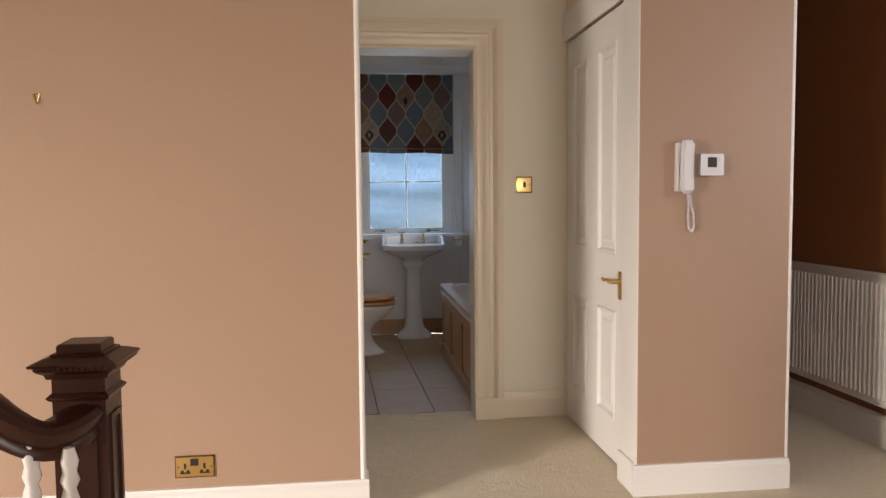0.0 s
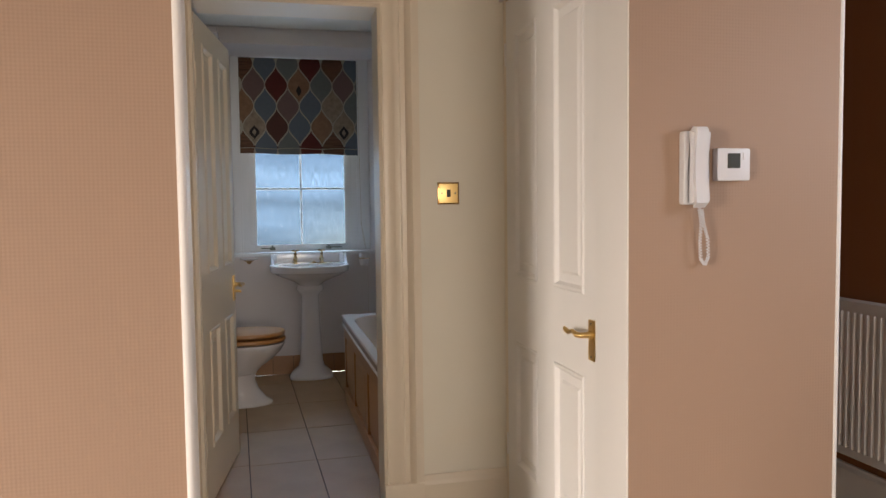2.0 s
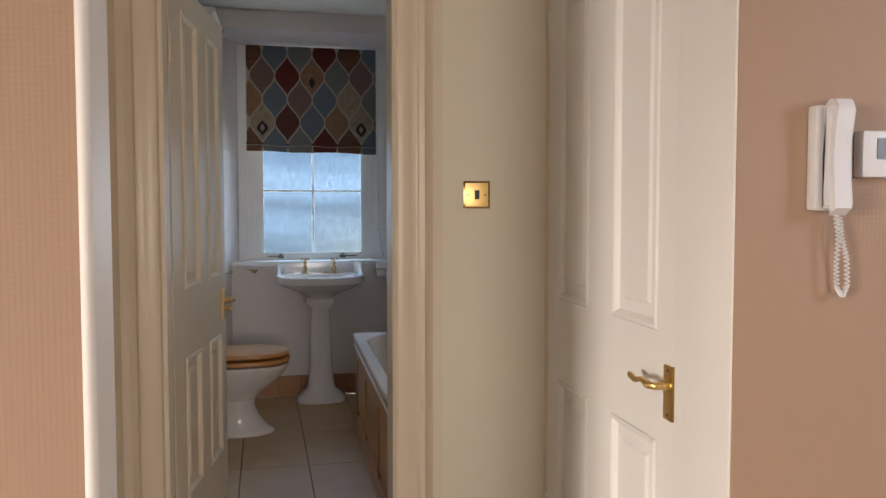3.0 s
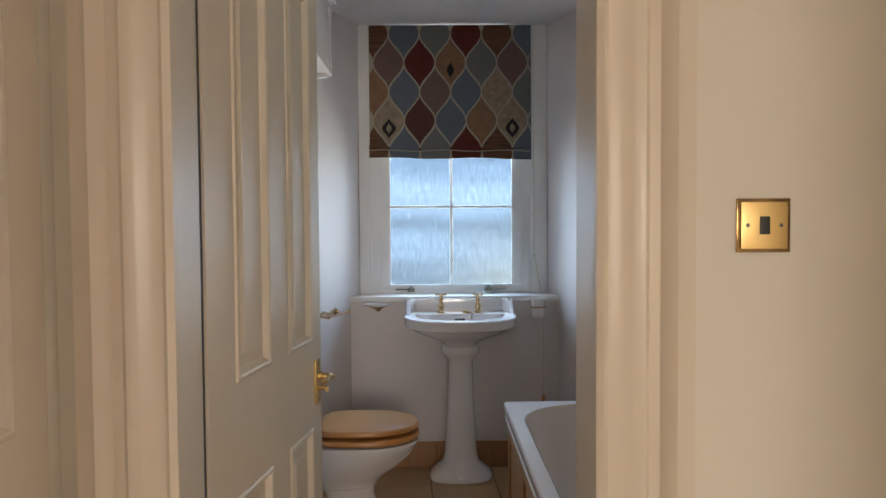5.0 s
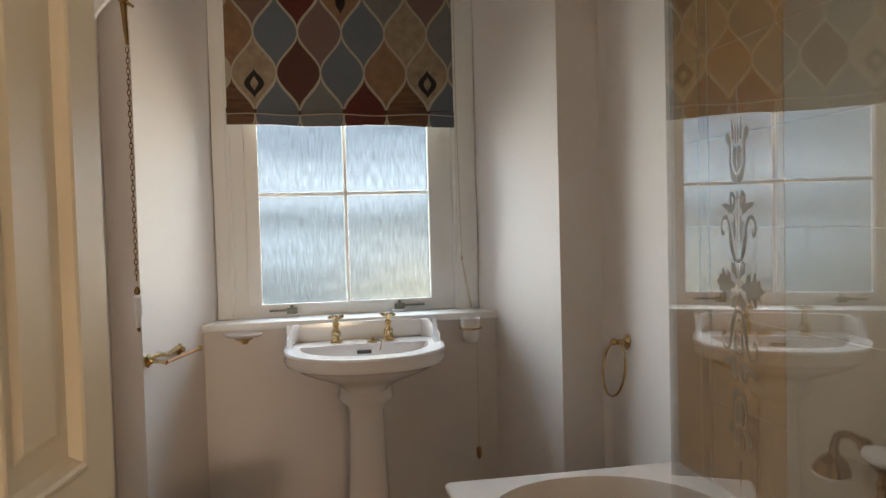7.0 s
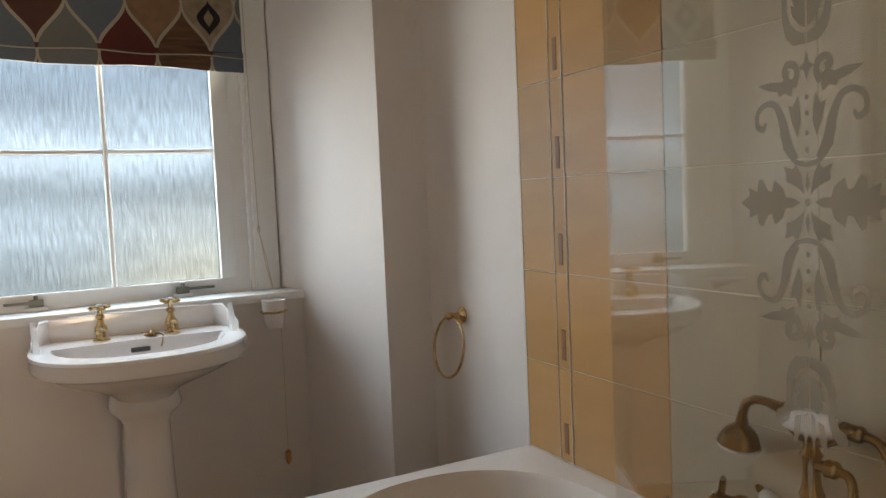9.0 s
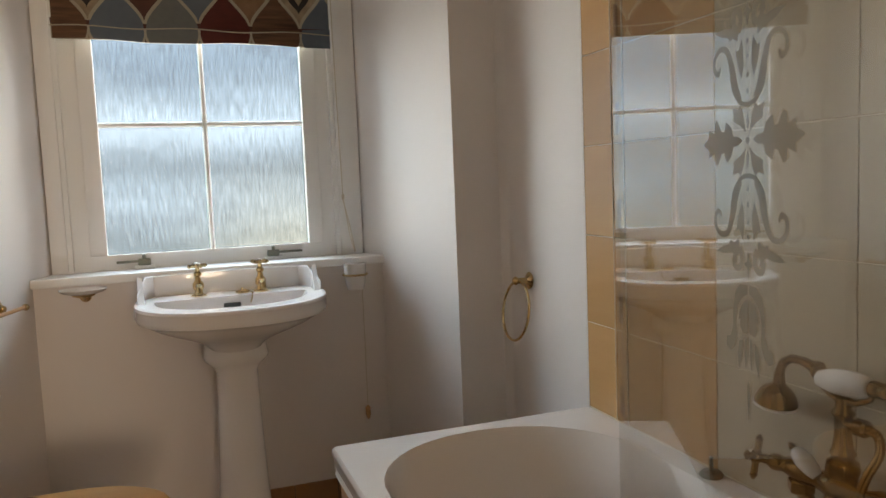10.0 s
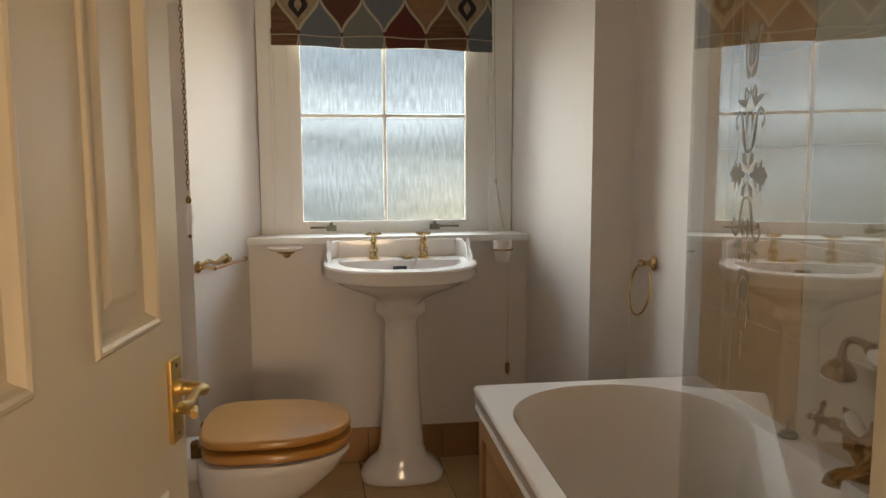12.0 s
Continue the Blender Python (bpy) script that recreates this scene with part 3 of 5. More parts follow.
def blind():
    cols = cell_colours()
    keys = list(cols)
    x0, x1, z0, z1, y = 0.030, 0.897, 1.690, 2.350, 6.962
    rows = [(75, 1, "nbgrnbg"), (215, 0, "xmrtgmg"), (357, 1, "tbmbegg"), (497, 0, "xedbteg"), (640, 1, "nbgrnbg")]
    k = (x1 - x0) / 792
    half_h, half_w = 123 * k, 72.5 * k

    def px(cx, cy):
        return x0 + (cx - 105) * k, z1 - (cy - 35) * k

    def ogee(cx, cz, w, h):
        pts = []
        n = 10
        for i in range(-n, n + 1):
            t = i / n
            pts.append((cx + w * (0.5 + 0.5 * math.cos(math.pi * t)) ** 0.85, cz + h * t))
        left = [(2 * cx - a, b) for a, b in reversed(pts)]
        return pts + left[1:-1]

    def clip(poly, lo, hi, axis):
        for sign, lim in ((1, lo), (-1, hi)):
            out = []
            for i, p in enumerate(poly):
                q = poly[(i + 1) % len(poly)]
                a, b = sign * (p[axis] - lim), sign * (q[axis] - lim)
                if a >= 0:
                    out.append(p)
                if (a >= 0) != (b >= 0):
                    t = a / (a - b)
                    out.append((p[0] + (q[0] - p[0]) * t, p[1] + (q[1] - p[1]) * t))
            poly = out
            if len(poly) < 3:
                return []
        return poly

    def patch(bm, outline, depth, key, lo_z, hi_z):
        outline = clip(clip(outline, x0 + 0.001, x1 - 0.001, 0), lo_z, hi_z, 1)
        clean = []
        for p in outline:
            if not clean or (abs(p[0] - clean[-1][0]) + abs(p[1] - clean[-1][1])) > 1e-5:
                clean.append(p)
        if len(clean) < 3:
            return
        if abs(clean[0][0] - clean[-1][0]) + abs(clean[0][1] - clean[-1][1]) < 1e-5:
            clean.pop()
        f = bm.faces.new([bm.verts.new((a, y - depth, b)) for a, b in clean])
        f.material_index = keys.index(key)
        f.normal_update()
        if f.normal.y > 0:
            f.normal_flip()

    def print_cells(bm, dz, lo_z, hi_z, depth=0.0):
        for cy, odd, line in rows + [(780, 0, "xedbteg")]:
            for i, c in enumerate(line):
                if c == "x":
                    continue
                cx = (125 if odd else 200 - 151) + i * 151
                X, Z = px(cx, cy)
                Z += dz
                patch(bm, ogee(X, Z, half_w, half_h), depth + 0.0006, c, lo_z, hi_z)
                drop = (cy in (497, 780) and c == "e") or (cy == 215 and c == "t")
                if drop:
                    patch(bm, ogee(X, Z - 0.040, half_w * 0.46 if cy != 215 else half_w * 0.24, half_h * 0.42 if cy != 215 else half_h * 0.34), depth + 0.0010, "k", lo_z, hi_z)
                    if cy != 215:
                        patch(bm, ogee(X, Z - 0.040, half_w * 0.18, half_h * 0.22), depth + 0.0014, "e", lo_z, hi_z)

    b = thing("roman_blind", "half-lowered roman blind patterned with brown, red and grey ogees", "blind", (0, 0, 0))
    local("fabric", box(x0, x1, y, y + 0.006, z0, z1), cols["l"], b, "cream-grounded cloth", soft=False)
    bm = bmesh.new()
    print_cells(bm, 0.0, z0, z1)
    tagged(local("ogee_print", bm, list(cols.values()), b, "ogees in muted blue, brown, red and beige", soft=False), kind="stuff")
    # the stacked folds at the foot, slightly wavy
    for j, (za, zb, dep) in enumerate(((1.645, 1.697, 0.010), (1.688, 1.704, 0.014))):
        bm = bmesh.new()
        box_into(bm, x0 - 0.002, x1 - 0.002, y - dep, y - dep + 0.008, za, zb)
        for f in bm.faces:
            f.material_index = keys.index("l" if j == 0 else "d")
        print_cells(bm, -0.012 * (1 - j), za, zb, dep)
        bmesh.ops.bisect_plane(bm, geom=bm.verts[:] + bm.edges[:] + bm.faces[:], plane_co=(0.46, 0, 0), plane_no=(1, 0, 0))
        for q in (0.2, 0.32, 0.6, 0.75):
            bmesh.ops.bisect_plane(bm, geom=bm.verts[:] + bm.edges[:] + bm.faces[:], plane_co=(x0 + q * (x1 - x0), 0, 0), plane_no=(1, 0, 0))
        for v in bm.verts:
            v.co.z += 0.005 * math.sin(v.co.x * 13 + j) - 0.010 * (v.co.x - x0) + 0.002
        local("fold", bm, list(cols.values()), b, soft=False)
    pipe = [(x0 - 0.003 + i / 40 * (x1 - x0), y - 0.019, 1.686 + 0.0035 * math.sin(i * 0.42) - 0.006 * i / 40) for i in range(41)]
    local("piping", tube(pipe, 0.0022, 6), cols["l"], b, "pale piping along the fold")
    local("head_rail", box(x0 + 0.002, x1 - 0.002, y + 0.006, y + 0.016, 2.32, 2.350), WHITE, b)
    # cord and cleat
    c = thing("blind_cord", "cream blind cord looped to a brass hook beside the window", "blind cord", (0, 0, 0))
    local("cord", tube([(0.905, 6.965, 2.33), (0.908, 6.966, 1.7), (0.914, 6.955, 1.12), (0.926, 6.93, 0.99), (0.935, 6.90, 0.925)], 0.0016, 6), CORD, c)
    local("loop", tube([(0.912, 6.955, 1.12), (0.930, 6.950, 1.03), (0.947, 6.945, 0.925)], 0.002, 6), CORD, c)
    local("knot", moved(lathe([(0.001, -0.012), (0.005, -0.006), (0.005, 0.006), (0.001, 0.012)], 8), pose(0.914, 6.953, 1.12)), CORD, c)
    # the lower weighted cord under the tumbler
    c = thing("pull_cord", "thin cream pull cord with an amber wooden acorn", "pull cord", (0.945, 6.862, 0))
    local("cord", tube([(0, 0, 0.885), (0.001, 0, 0.62), (0, 0, 0.38)], 0.0012, 6), CORD, c)
    local("acorn", moved(lathe([(0.002, 0.0), (0.007, 0.008), (0.010, 0.022), (0.008, 0.036), (0.011, 0.040), (0.004, 0.050)], 12), pose(0, 0, 0.335)), PINE, c, "amber wooden acorn")


# ---- basin ----
def d_outline(w, back, front, n=40, power=2.3):
    """Half-oval front with a straight back; w half width, back and front offsets in -y."""
    pts = []
    for i in range(n + 1):
        a = math.pi * i / n
        c, s = math.cos(a), math.sin(a)
        pts.append((w * math.copysign(abs(c) ** (2 / power), c), -back - (front - back) * abs(s) ** (2 / power)))
    pts += [(-w * 0.97, -back * 0.25), (-w * 0.5, -back * 0.1), (0, -back * 0.1), (w * 0.5, -back * 0.1), (w * 0.97, -back * 0.25)]
    return pts


def basin():
    b = thing("pedestal_basin", "white ceramic pedestal basin with raised upstand and two brass cross-head taps", "wash basin", (0.499, Y_WIN, 0))
    z = 0.828

    def loop(scale, dy, zz, w=0.284, front=0.455, back=0.16):
        return [(x * scale, y * (0.35 + 0.65 * scale) - dy, zz) for x, y in d_outline(w, back, front)]

    body = rings([loop(0.30, 0.03, z - 0.146), loop(0.34, 0.028, z - 0.134), loop(0.43, 0.022, z - 0.118), loop(0.56, 0.016, z - 0.102), loop(0.70, 0.010, z - 0.086), loop(0.82, 0.006, z - 0.070), loop(0.90, 0.003, z - 0.056),
                  loop(0.945, 0.001, z - 0.047), loop(0.978, 0, z - 0.044), loop(1.0, 0, z - 0.030), loop(0.990, 0, z - 0.010), loop(1.0, 0, z - 0.004), loop(0.992, 0, z + 0.004), loop(0.965, 0, z + 0.006)], cap=False)
    # rim inward, then the bowl
    def inner(w, y0, y1, zz):
        n = 40
        pts = []
        for i in range(n + 1):
            a = math.pi * i / n
            c, s = math.cos(a), math.sin(a)
            pts.append((w * math.copysign(abs(c) ** 0.87, c), y0 - (y1 - y0) * abs(s) ** 0.87, zz))
        for fx in (-0.86, -0.45, 0, 0.45, 0.86):
            pts.append((w * fx, y0 + 0.022 * (1 - abs(fx)) , zz))
        return pts
    top = [(x * 0.965, y * (0.35 + 0.65 * 0.965), z + 0.006) for x, y in d_outline(0.284, 0.16, 0.455)]
    bowl = rings([top, inner(0.228, -0.150, 0.080, z + 0.004), inner(0.218, -0.155, 0.068, z - 0.006),
                  inner(0.19, -0.17, 0.03, z - 0.05), inner(0.14, -0.19, -0.02, z - 0.092), inner(0.04, -0.23, -0.14, z - 0.108)], cap=False)
    # close the bowl's bottom
    bowl.verts.ensure_lookup_table()
    bowl.faces.new(bowl.verts[-46:])
    local("bowl", merged(body, bowl), CERAMIC, b, "white ceramic bowl with a stepped rim")
    # upstand with swept ends
    n = 24
    loops = []
    for i in range(n + 1):
        t = -1 + 2 * i / n
        a = abs(t)
        x = 0.272 * t
        yy = -0.012 - 0.15 * max(0, (a - 0.86) / 0.14) ** 1.3
        h = 0.072 - 0.006 * a * a + (0.004 if a > 0.9 else 0)
        if a > 0.93:
            h *= 1 - 0.55 * (a - 0.93) / 0.07
        loops.append([(x, yy - 0.012, z), (x, yy - 0.014, z + h * 0.7), (x, yy - 0.012, z + h), (x, yy - 0.002, z + h + 0.004), (x, yy + 0.008, z + h), (x, yy + 0.008, z)])
    local("upstand", rings(loops), CERAMIC, b, "white ceramic upstand curling forward at its ends")
    for s in (-1, 1):
        pts = []
        for i in range(9):
            q = i / 8
            pts.append([(s * (0.272 - 0.004 * q), -0.10 - 0.10 * q + dy, z + hh) for dy, hh in ((0, 0), (0, 0.001 + 0.075 * (1 - q) ** 1.4 + 0.004))] +
                       [(s * (0.258 - 0.008 * q), -0.10 - 0.10 * q, z + 0.001 + 0.072 * (1 - q) ** 1.4 + 0.003), (s * (0.256 - 0.012 * q), -0.10 - 0.10 * q, z)])
        local("side_lug", rings(pts), CERAMIC, b)
    # pedestal, fluted slightly and flaring to a round foot
    prof = [(0.158, 0.110, 0.000), (0.160, 0.112, 0.020), (0.152, 0.108, 0.030), (0.148, 0.106, 0.040), (0.125, 0.098, 0.062), (0.094, 0.090, 0.088), (0.083, 0.084, 0.130), (0.075, 0.078, 0.25),
            (0.068, 0.072, 0.40), (0.064, 0.068, 0.54), (0.063, 0.066, 0.606), (0.070, 0.071, 0.616), (0.071, 0.072, 0.621), (0.086, 0.081, 0.632), (0.096, 0.086, 0.643), (0.099, 0.088, 0.652), (0.097, 0.087, 0.662), (0.090, 0.084, 0.700)]
    loops = []
    for rx, ry, zz in prof:
        pw = 0.78
        loops.append([(rx * math.copysign(abs(math.cos(a)) ** pw, math.cos(a)), -0.155 + ry * math.copysign(abs(math.sin(a)) ** pw, math.sin(a)), zz) for a in [2 * math.pi * i / 40 for i in range(40)]])
    local("pedestal", rings(loops), CERAMIC, b, "white ceramic pedestal column with a spreading foot")
    local("overflow", merged(*[box(-0.026, 0.026, -0.146, -0.137, z - 0.030, z - 0.017, 0.002)]), DARK, b, "dark overflow slot")
    for x, nm in ((-0.0955, "tap"), (0.0955, "tap")):
        t = local(nm, merged(lathe([(0.024, 0.0), (0.024, 0.004), (0.014, 0.008), (0.012, 0.018), (0.017, 0.026), (0.017, 0.040), (0.010, 0.050), (0.008, 0.062), (0.012, 0.066), (0.012, 0.074), (0.007, 0.078), (0.007, 0.090), (0.010, 0.094), (0.010, 0.100), (0.004, 0.106)], 18)), PALEBRASS, b, "polished brass pillar tap")
        t.matrix_basis = pose(x, -0.085, z + 0.004)
        local("spout", tube([(0, -0.010, 0.033), (0, -0.045, 0.036), (0, -0.070, 0.030), (0, -0.078, 0.018)], [0.011, 0.009, 0.009, 0.008], 10), PALEBRASS, t)
        cross = merged(tube([(-0.026, 0, 0.096), (0.026, 0, 0.096)], [0.0055, 0.0055], 8), tube([(0, -0.026, 0.096), (0, 0.026, 0.096)], [0.0055, 0.0055], 8),
                       *[moved(lathe([(0.002, -0.006), (0.0075, 0), (0.002, 0.006)], 8), pose(a, c, 0.096)) for a, c in ((-0.027, 0), (0.027, 0), (0, -0.027), (0, 0.027))])
        local("cross_head", moved(cross, pose(0, 0, 0, rz=25 if x < 0 else 50)), PALEBRASS, t)
        local("cap", moved(lathe([(0.009, 0), (0.008, 0.004), (0.002, 0.006)], 10), pose(0, 0, 0.101)), CERAMIC, t, "white ceramic tap cap")
    p = thing("basin_plug", "small brass-rimmed basin plug on a ball chain", "plug", (0.496 + 0.038, Y_WIN - 0.100, z + 0.006))
    local("stopper", lathe([(0.020, 0), (0.022, 0.003), (0.018, 0.008), (0.004, 0.010), (0.004, 0.016)], 16), PALEBRASS, p)
    local("chain", tube([(0.0, 0, 0.012), (0.020, -0.002, 0.006), (0.030, -0.028, 0.002), (0.024, -0.046, -0.018), (0.020, -0.050, -0.026)], 0.002, 6), PALEBRASS, p)


# ---- toilet ----
def egg(w, l0, l1, n=36):
    """Seat outline: along +x the front, hinge end at l0, front at l1, half width w."""
    pts = []
    for i in range(n):
        a = 2 * math.pi * i / n
        c, s = math.cos(a), math.sin(a)
        cx = (l0 + l1) / 2 - 0.02
        rx = (l1 - cx) if c > 0 else (cx - l0)
        pw = 1.0 if c > 0 else 0.42
        pts.append((cx + rx * math.copysign(abs(c) ** pw, c), w * math.copysign(abs(s) ** (0.92 if c > 0 else 0.62), s)))
    return pts


def toilet():
    t = thing("toilet", "white ceramic toilet pan with a light oak seat and lid, shut", "toilet", (X_LEFT, 6.075, 0))
    def lp(w, a, b, z):
        return [(x, y, z) for x, y in egg(w, a, b)]
    body = rings([lp(0.115, 0.20, 0.50, 0.0), lp(0.118, 0.20, 0.503, 0.008), lp(0.115, 0.20, 0.498, 0.018), lp(0.098, 0.21, 0.460, 0.040), lp(0.090, 0.21, 0.415, 0.10), lp(0.088, 0.20, 0.395, 0.16),
                  lp(0.096, 0.18, 0.400, 0.20), lp(0.104, 0.18, 0.410, 0.205), lp(0.106, 0.18, 0.414, 0.215), lp(0.124, 0.17, 0.445, 0.245), lp(0.154, 0.165, 0.510, 0.290), lp(0.172, 0.16, 0.556, 0.335), lp(0.178, 0.16, 0.575, 0.365), lp(0.182, 0.16, 0.585, 0.380), lp(0.180, 0.16, 0.583, 0.392), lp(0.16, 0.18, 0.56, 0.395)])
    local("pan", body, CERAMIC, t, "white ceramic pan on a narrow waisted foot")
    local("rear_shelf", box(0.105, 0.215, -0.095, 0.095, 0.335, 0.392, 0.012), CERAMIC, t)
    local("bolt_cap", moved(lathe([(0.006, 0), (0.005, 0.004), (0.001, 0.005)], 10), pose(0.41, -0.088, 0.020)), DARK, t)
    # seat ring and lid
    def slab(w, a, b, z0, z1, r=0.006):
        return rings([lp(w - r, a + r, b - r, z0), lp(w, a, b, z0 + r), lp(w, a, b, z1 - r), lp(w - r * 0.5, a + r * .5, b - r * .5, z1 - r * 0.3), lp(w - r * 1.5, a + r * 1.5, b - r * 1.5, z1)])
    local("seat", slab(0.186, 0.175, 0.592, 0.402, 0.428), SEATWOOD, t, "light oak seat ring")
    local("lid", slab(0.184, 0.170, 0.588, 0.441, 0.467), SEATWOOD, t, "light oak lid")
    for y in (-0.075, 0.075):
        local("hinge", merged(box(0.150, 0.185, y - 0.014, y + 0.014, 0.392, 0.436, 0.004), moved(lathe([(0.008, -0.02), (0.008, 0.02)], 12), pose(0.160, y, 0.428, rx=90))), GILT, t, "brass seat hinge")
    # flush pipe and bend
    f = thing("flush_pipe", "brass flush pipe running down the wall into the pan", "pipe", (X_LEFT, 6.075, 0))
    local("pipe", tube([(0.045, 0, 1.78), (0.045, 0, 0.48), (0.047, 0, 0.42), (0.060, 0, 0.385), (0.085, 0, 0.368), (0.112, 0, 0.366)], 0.019, 16), GILT, f)
    for z in (0.62, 1.25):
        local("clip", merged(moved(lathe([(0.024, 0), (0.025, 0.004), (0.025, 0.012), (0.024, 0.016)], 16), pose(0.045, 0, z)), box(0.0, 0.026, -0.005, 0.005, z + 0.002, z + 0.012)), BRASS, f)
    # cistern on its brackets, high on the wall
    c = thing("high_cistern", "white high-level cistern on scrolled white shelf brackets", "cistern", (X_LEFT, 6.075, 0))
    local("tank", box(0.005, 0.215, -0.235, 0.235, 1.955, 2.27, 0.02), CERAMIC, c)
    local("lid", box(0.0, 0.235, -0.25, 0.25, 2.27, 2.30, 0.01), CERAMIC, c)
    for y in (-0.16, 0.16):
        pr = [(0.0, 1.74), (0.018, 1.74)]
        for i in range(9):
            a = i / 8
            pr.append((0.018 + 0.18 * a ** 1.5, 1.77 + 0.17 * math.sin(a * math.pi / 2)))
        pr += [(0.198, 1.955), (0.0, 1.955)]
        local("bracket", prism(pr, "y", y - 0.012, y + 0.012), WHITE, c, "scrolled white bracket")
    local("lever", merged(tube([(0.10, 0.236, 1.985), (0.10, 0.262, 1.950), (0.10, 0.272, 1.900), (0.10, 0.284, 1.850), (0.10, 0.299, 1.805)], [0.011, 0.013, 0.009, 0.007, 0.005], 12), moved(lathe([(0.004, -0.012), (0.014, -0.006), (0.016, 0.0), (0.014, 0.006), (0.004, 0.012)], 14), pose(0.10, 0.268, 1.925, ry=90)), tube([(0.060, 0.255, 1.935), (0.10, 0.266, 1.925), (0.128, 0.262, 1.905)], [0.004, 0.006, 0.004], 8)), GILT, c, "gilt cistern lever")
    # chain and pull
    ch = thing("flush_chain", "bronze flush chain with a white porcelain pull", "chain pull", (-0.191, 6.374, 0))
    for i in range(44):
        zz = 1.79 - i * 0.0155
        link = tube([(0.0045 * math.cos(a), 0, 0.0098 * math.sin(a)) for a in [2 * math.pi * q / 10 for q in range(10)]], 0.0013, 5, closed=True)
        local("link", moved(link, pose(0, 0, zz, rz=90 * (i % 2) + 20)), GILT, ch)
    local("pull", moved(lathe([(0.004, 0), (0.010, 0.012), (0.008, 0.024), (0.013, 0.040), (0.014, 0.062), (0.010, 0.080), (0.012, 0.090), (0.006, 0.098)], 16), pose(0, 0, 0.975)), CERAMIC, ch, "white porcelain pull")
    local("ferrule", moved(lathe([(0.003, -0.008), (0.009, 0), (0.009, 0.008), (0.003, 0.020)], 12), pose(0, 0, 1.078)), GILT, ch)
    local("tip", moved(lathe([(0.001, -0.012), (0.006, -0.004), (0.004, 0.002)], 10), pose(0, 0, 0.974)), GILT, ch)


# ---- bath ----
def round_rect(x0, x1, y0, y1, r, n=8, rfar=None):
    rfar = rfar or r
    pts = []
    for cx, cy, rr, a0 in ((x1 - rfar, y1 - rfar, rfar, 0), (x0 + rfar, y1 - rfar, rfar, 90), (x0 + r, y0 + r, r, 180), (x1 - r, y0 + r, r, 270)):
        for i in range(n + 1):
            a = radians(a0 + 90 * i / n)
            pts.append((cx + rr * math.cos(a), cy + rr * math.sin(a)))
    return pts


def bath():
    x0, x1, y0, y1, z = 0.655, X_TILE, Y_BATH + 0.002, 6.040, 0.549
    b = thing("bath", "white acrylic bath with a varnished pine side panel", "bathtub", (0, 0, 0))
    def lp(ins, r, zz, rf=None, ex=0.0):
        return [(x, y, zz) for x, y in round_rect(x0 + ins, x1 - ins, y0 + ins + ex, y1 - ins, r, 10, rf)]
    def inn(a, bb, c, d, r, rf, zz):
        return [(x, y, zz) for x, y in round_rect(a, bb, c, d, r, 10, rf)]
    tub = rings([lp(0.016, 0.010, z - 0.048), lp(0.004, 0.012, z - 0.044), lp(0.004, 0.012, z - 0.022), lp(0.0, 0.014, z - 0.016), lp(0.0, 0.014, z - 0.006), lp(0.005, 0.012, z),
                 inn(x0 + 0.050, x1 - 0.062, y0 + 0.08, y1 - 0.052, 0.14, 0.275, z + 0.001), inn(x0 + 0.058, x1 - 0.070, y0 + 0.088, y1 - 0.060, 0.135, 0.268, z - 0.008),
                 inn(x0 + 0.072, x1 - 0.085, y0 + 0.105, y1 - 0.09, 0.13, 0.255, z - 0.06), inn(x0 + 0.105, x1 - 0.115, y0 + 0.15, y1 - 0.22, 0.12, 0.23, z - 0.25),
                 inn(x0 + 0.13, x1 - 0.14, y0 + 0.19, y1 - 0.32, 0.10, 0.19, z - 0.36), inn(x0 + 0.20, x1 - 0.20, y0 + 0.28, y1 - 0.42, 0.08, 0.14, z - 0.385)], cap=False)
    tub.verts.ensure_lookup_table()
    tub.faces.new(tub.verts[-44:])
    bmesh.ops.recalc_face_normals(tub, faces=tub.faces)
    local("tub", tub, ACRYLIC, b, "white acrylic tub with a rolled rim")
    # side panel: rails, stiles, raised fields, plinth
    p = local("side_panel", box(0.688, 0.700, y0, y1 - 0.012, 0.0, z - 0.05), PINE, b, "varnished pine panel with raised fields")
    local("moulding", prism([(0.668, z - 0.075), (0.660, z - 0.066), (0.664, z - 0.056), (0.660, z - 0.049), (0.688, z - 0.049), (0.688, z - 0.075)], "y", y0, y1 - 0.006), WHITE, b, "white bead under the rim")
    local("plinth", box(0.668, 0.688, y0, y1 - 0.012, 0.0, 0.085, 0.003), PINE, p)
    local("top_rail", box(0.672, 0.688, y0, y1 - 0.012, z - 0.14, z - 0.076), PINE, p)
    ys = [y0 + 0.0, y0 + 0.565, y0 + 1.125, y1 - 0.012]
    for a, bb in zip(ys, ys[1:]):
        local("stile", box(0.6725, 0.688, a, a + 0.045, 0.086, z - 0.1405), PINE, p)
        local("stile", box(0.6725, 0.688, bb - 0.045, bb, 0.086, z - 0.1405), PINE, p)
        ra = [(0.684, a + 0.05, 0.10), (0.684, bb - 0.05, 0.10), (0.684, bb - 0.05, z - 0.15), (0.684, a + 0.05, z - 0.15)]
        rb = [(0.676, a + 0.085, 0.135), (0.676, bb - 0.085, 0.135), (0.676, bb - 0.085, z - 0.185), (0.676, a + 0.085, z - 0.185)]
        rc = [(0.700, q[1], q[2]) for q in ra]
        local("raised_field", rings([rc, ra, rb]), PINE, p, soft=False)
    local("screw_cap", moved(lathe([(0.006, 0), (0.005, 0.003)], 10), pose(0.676, y1 - 0.03, z - 0.11, ry=-90)), DARK, p)


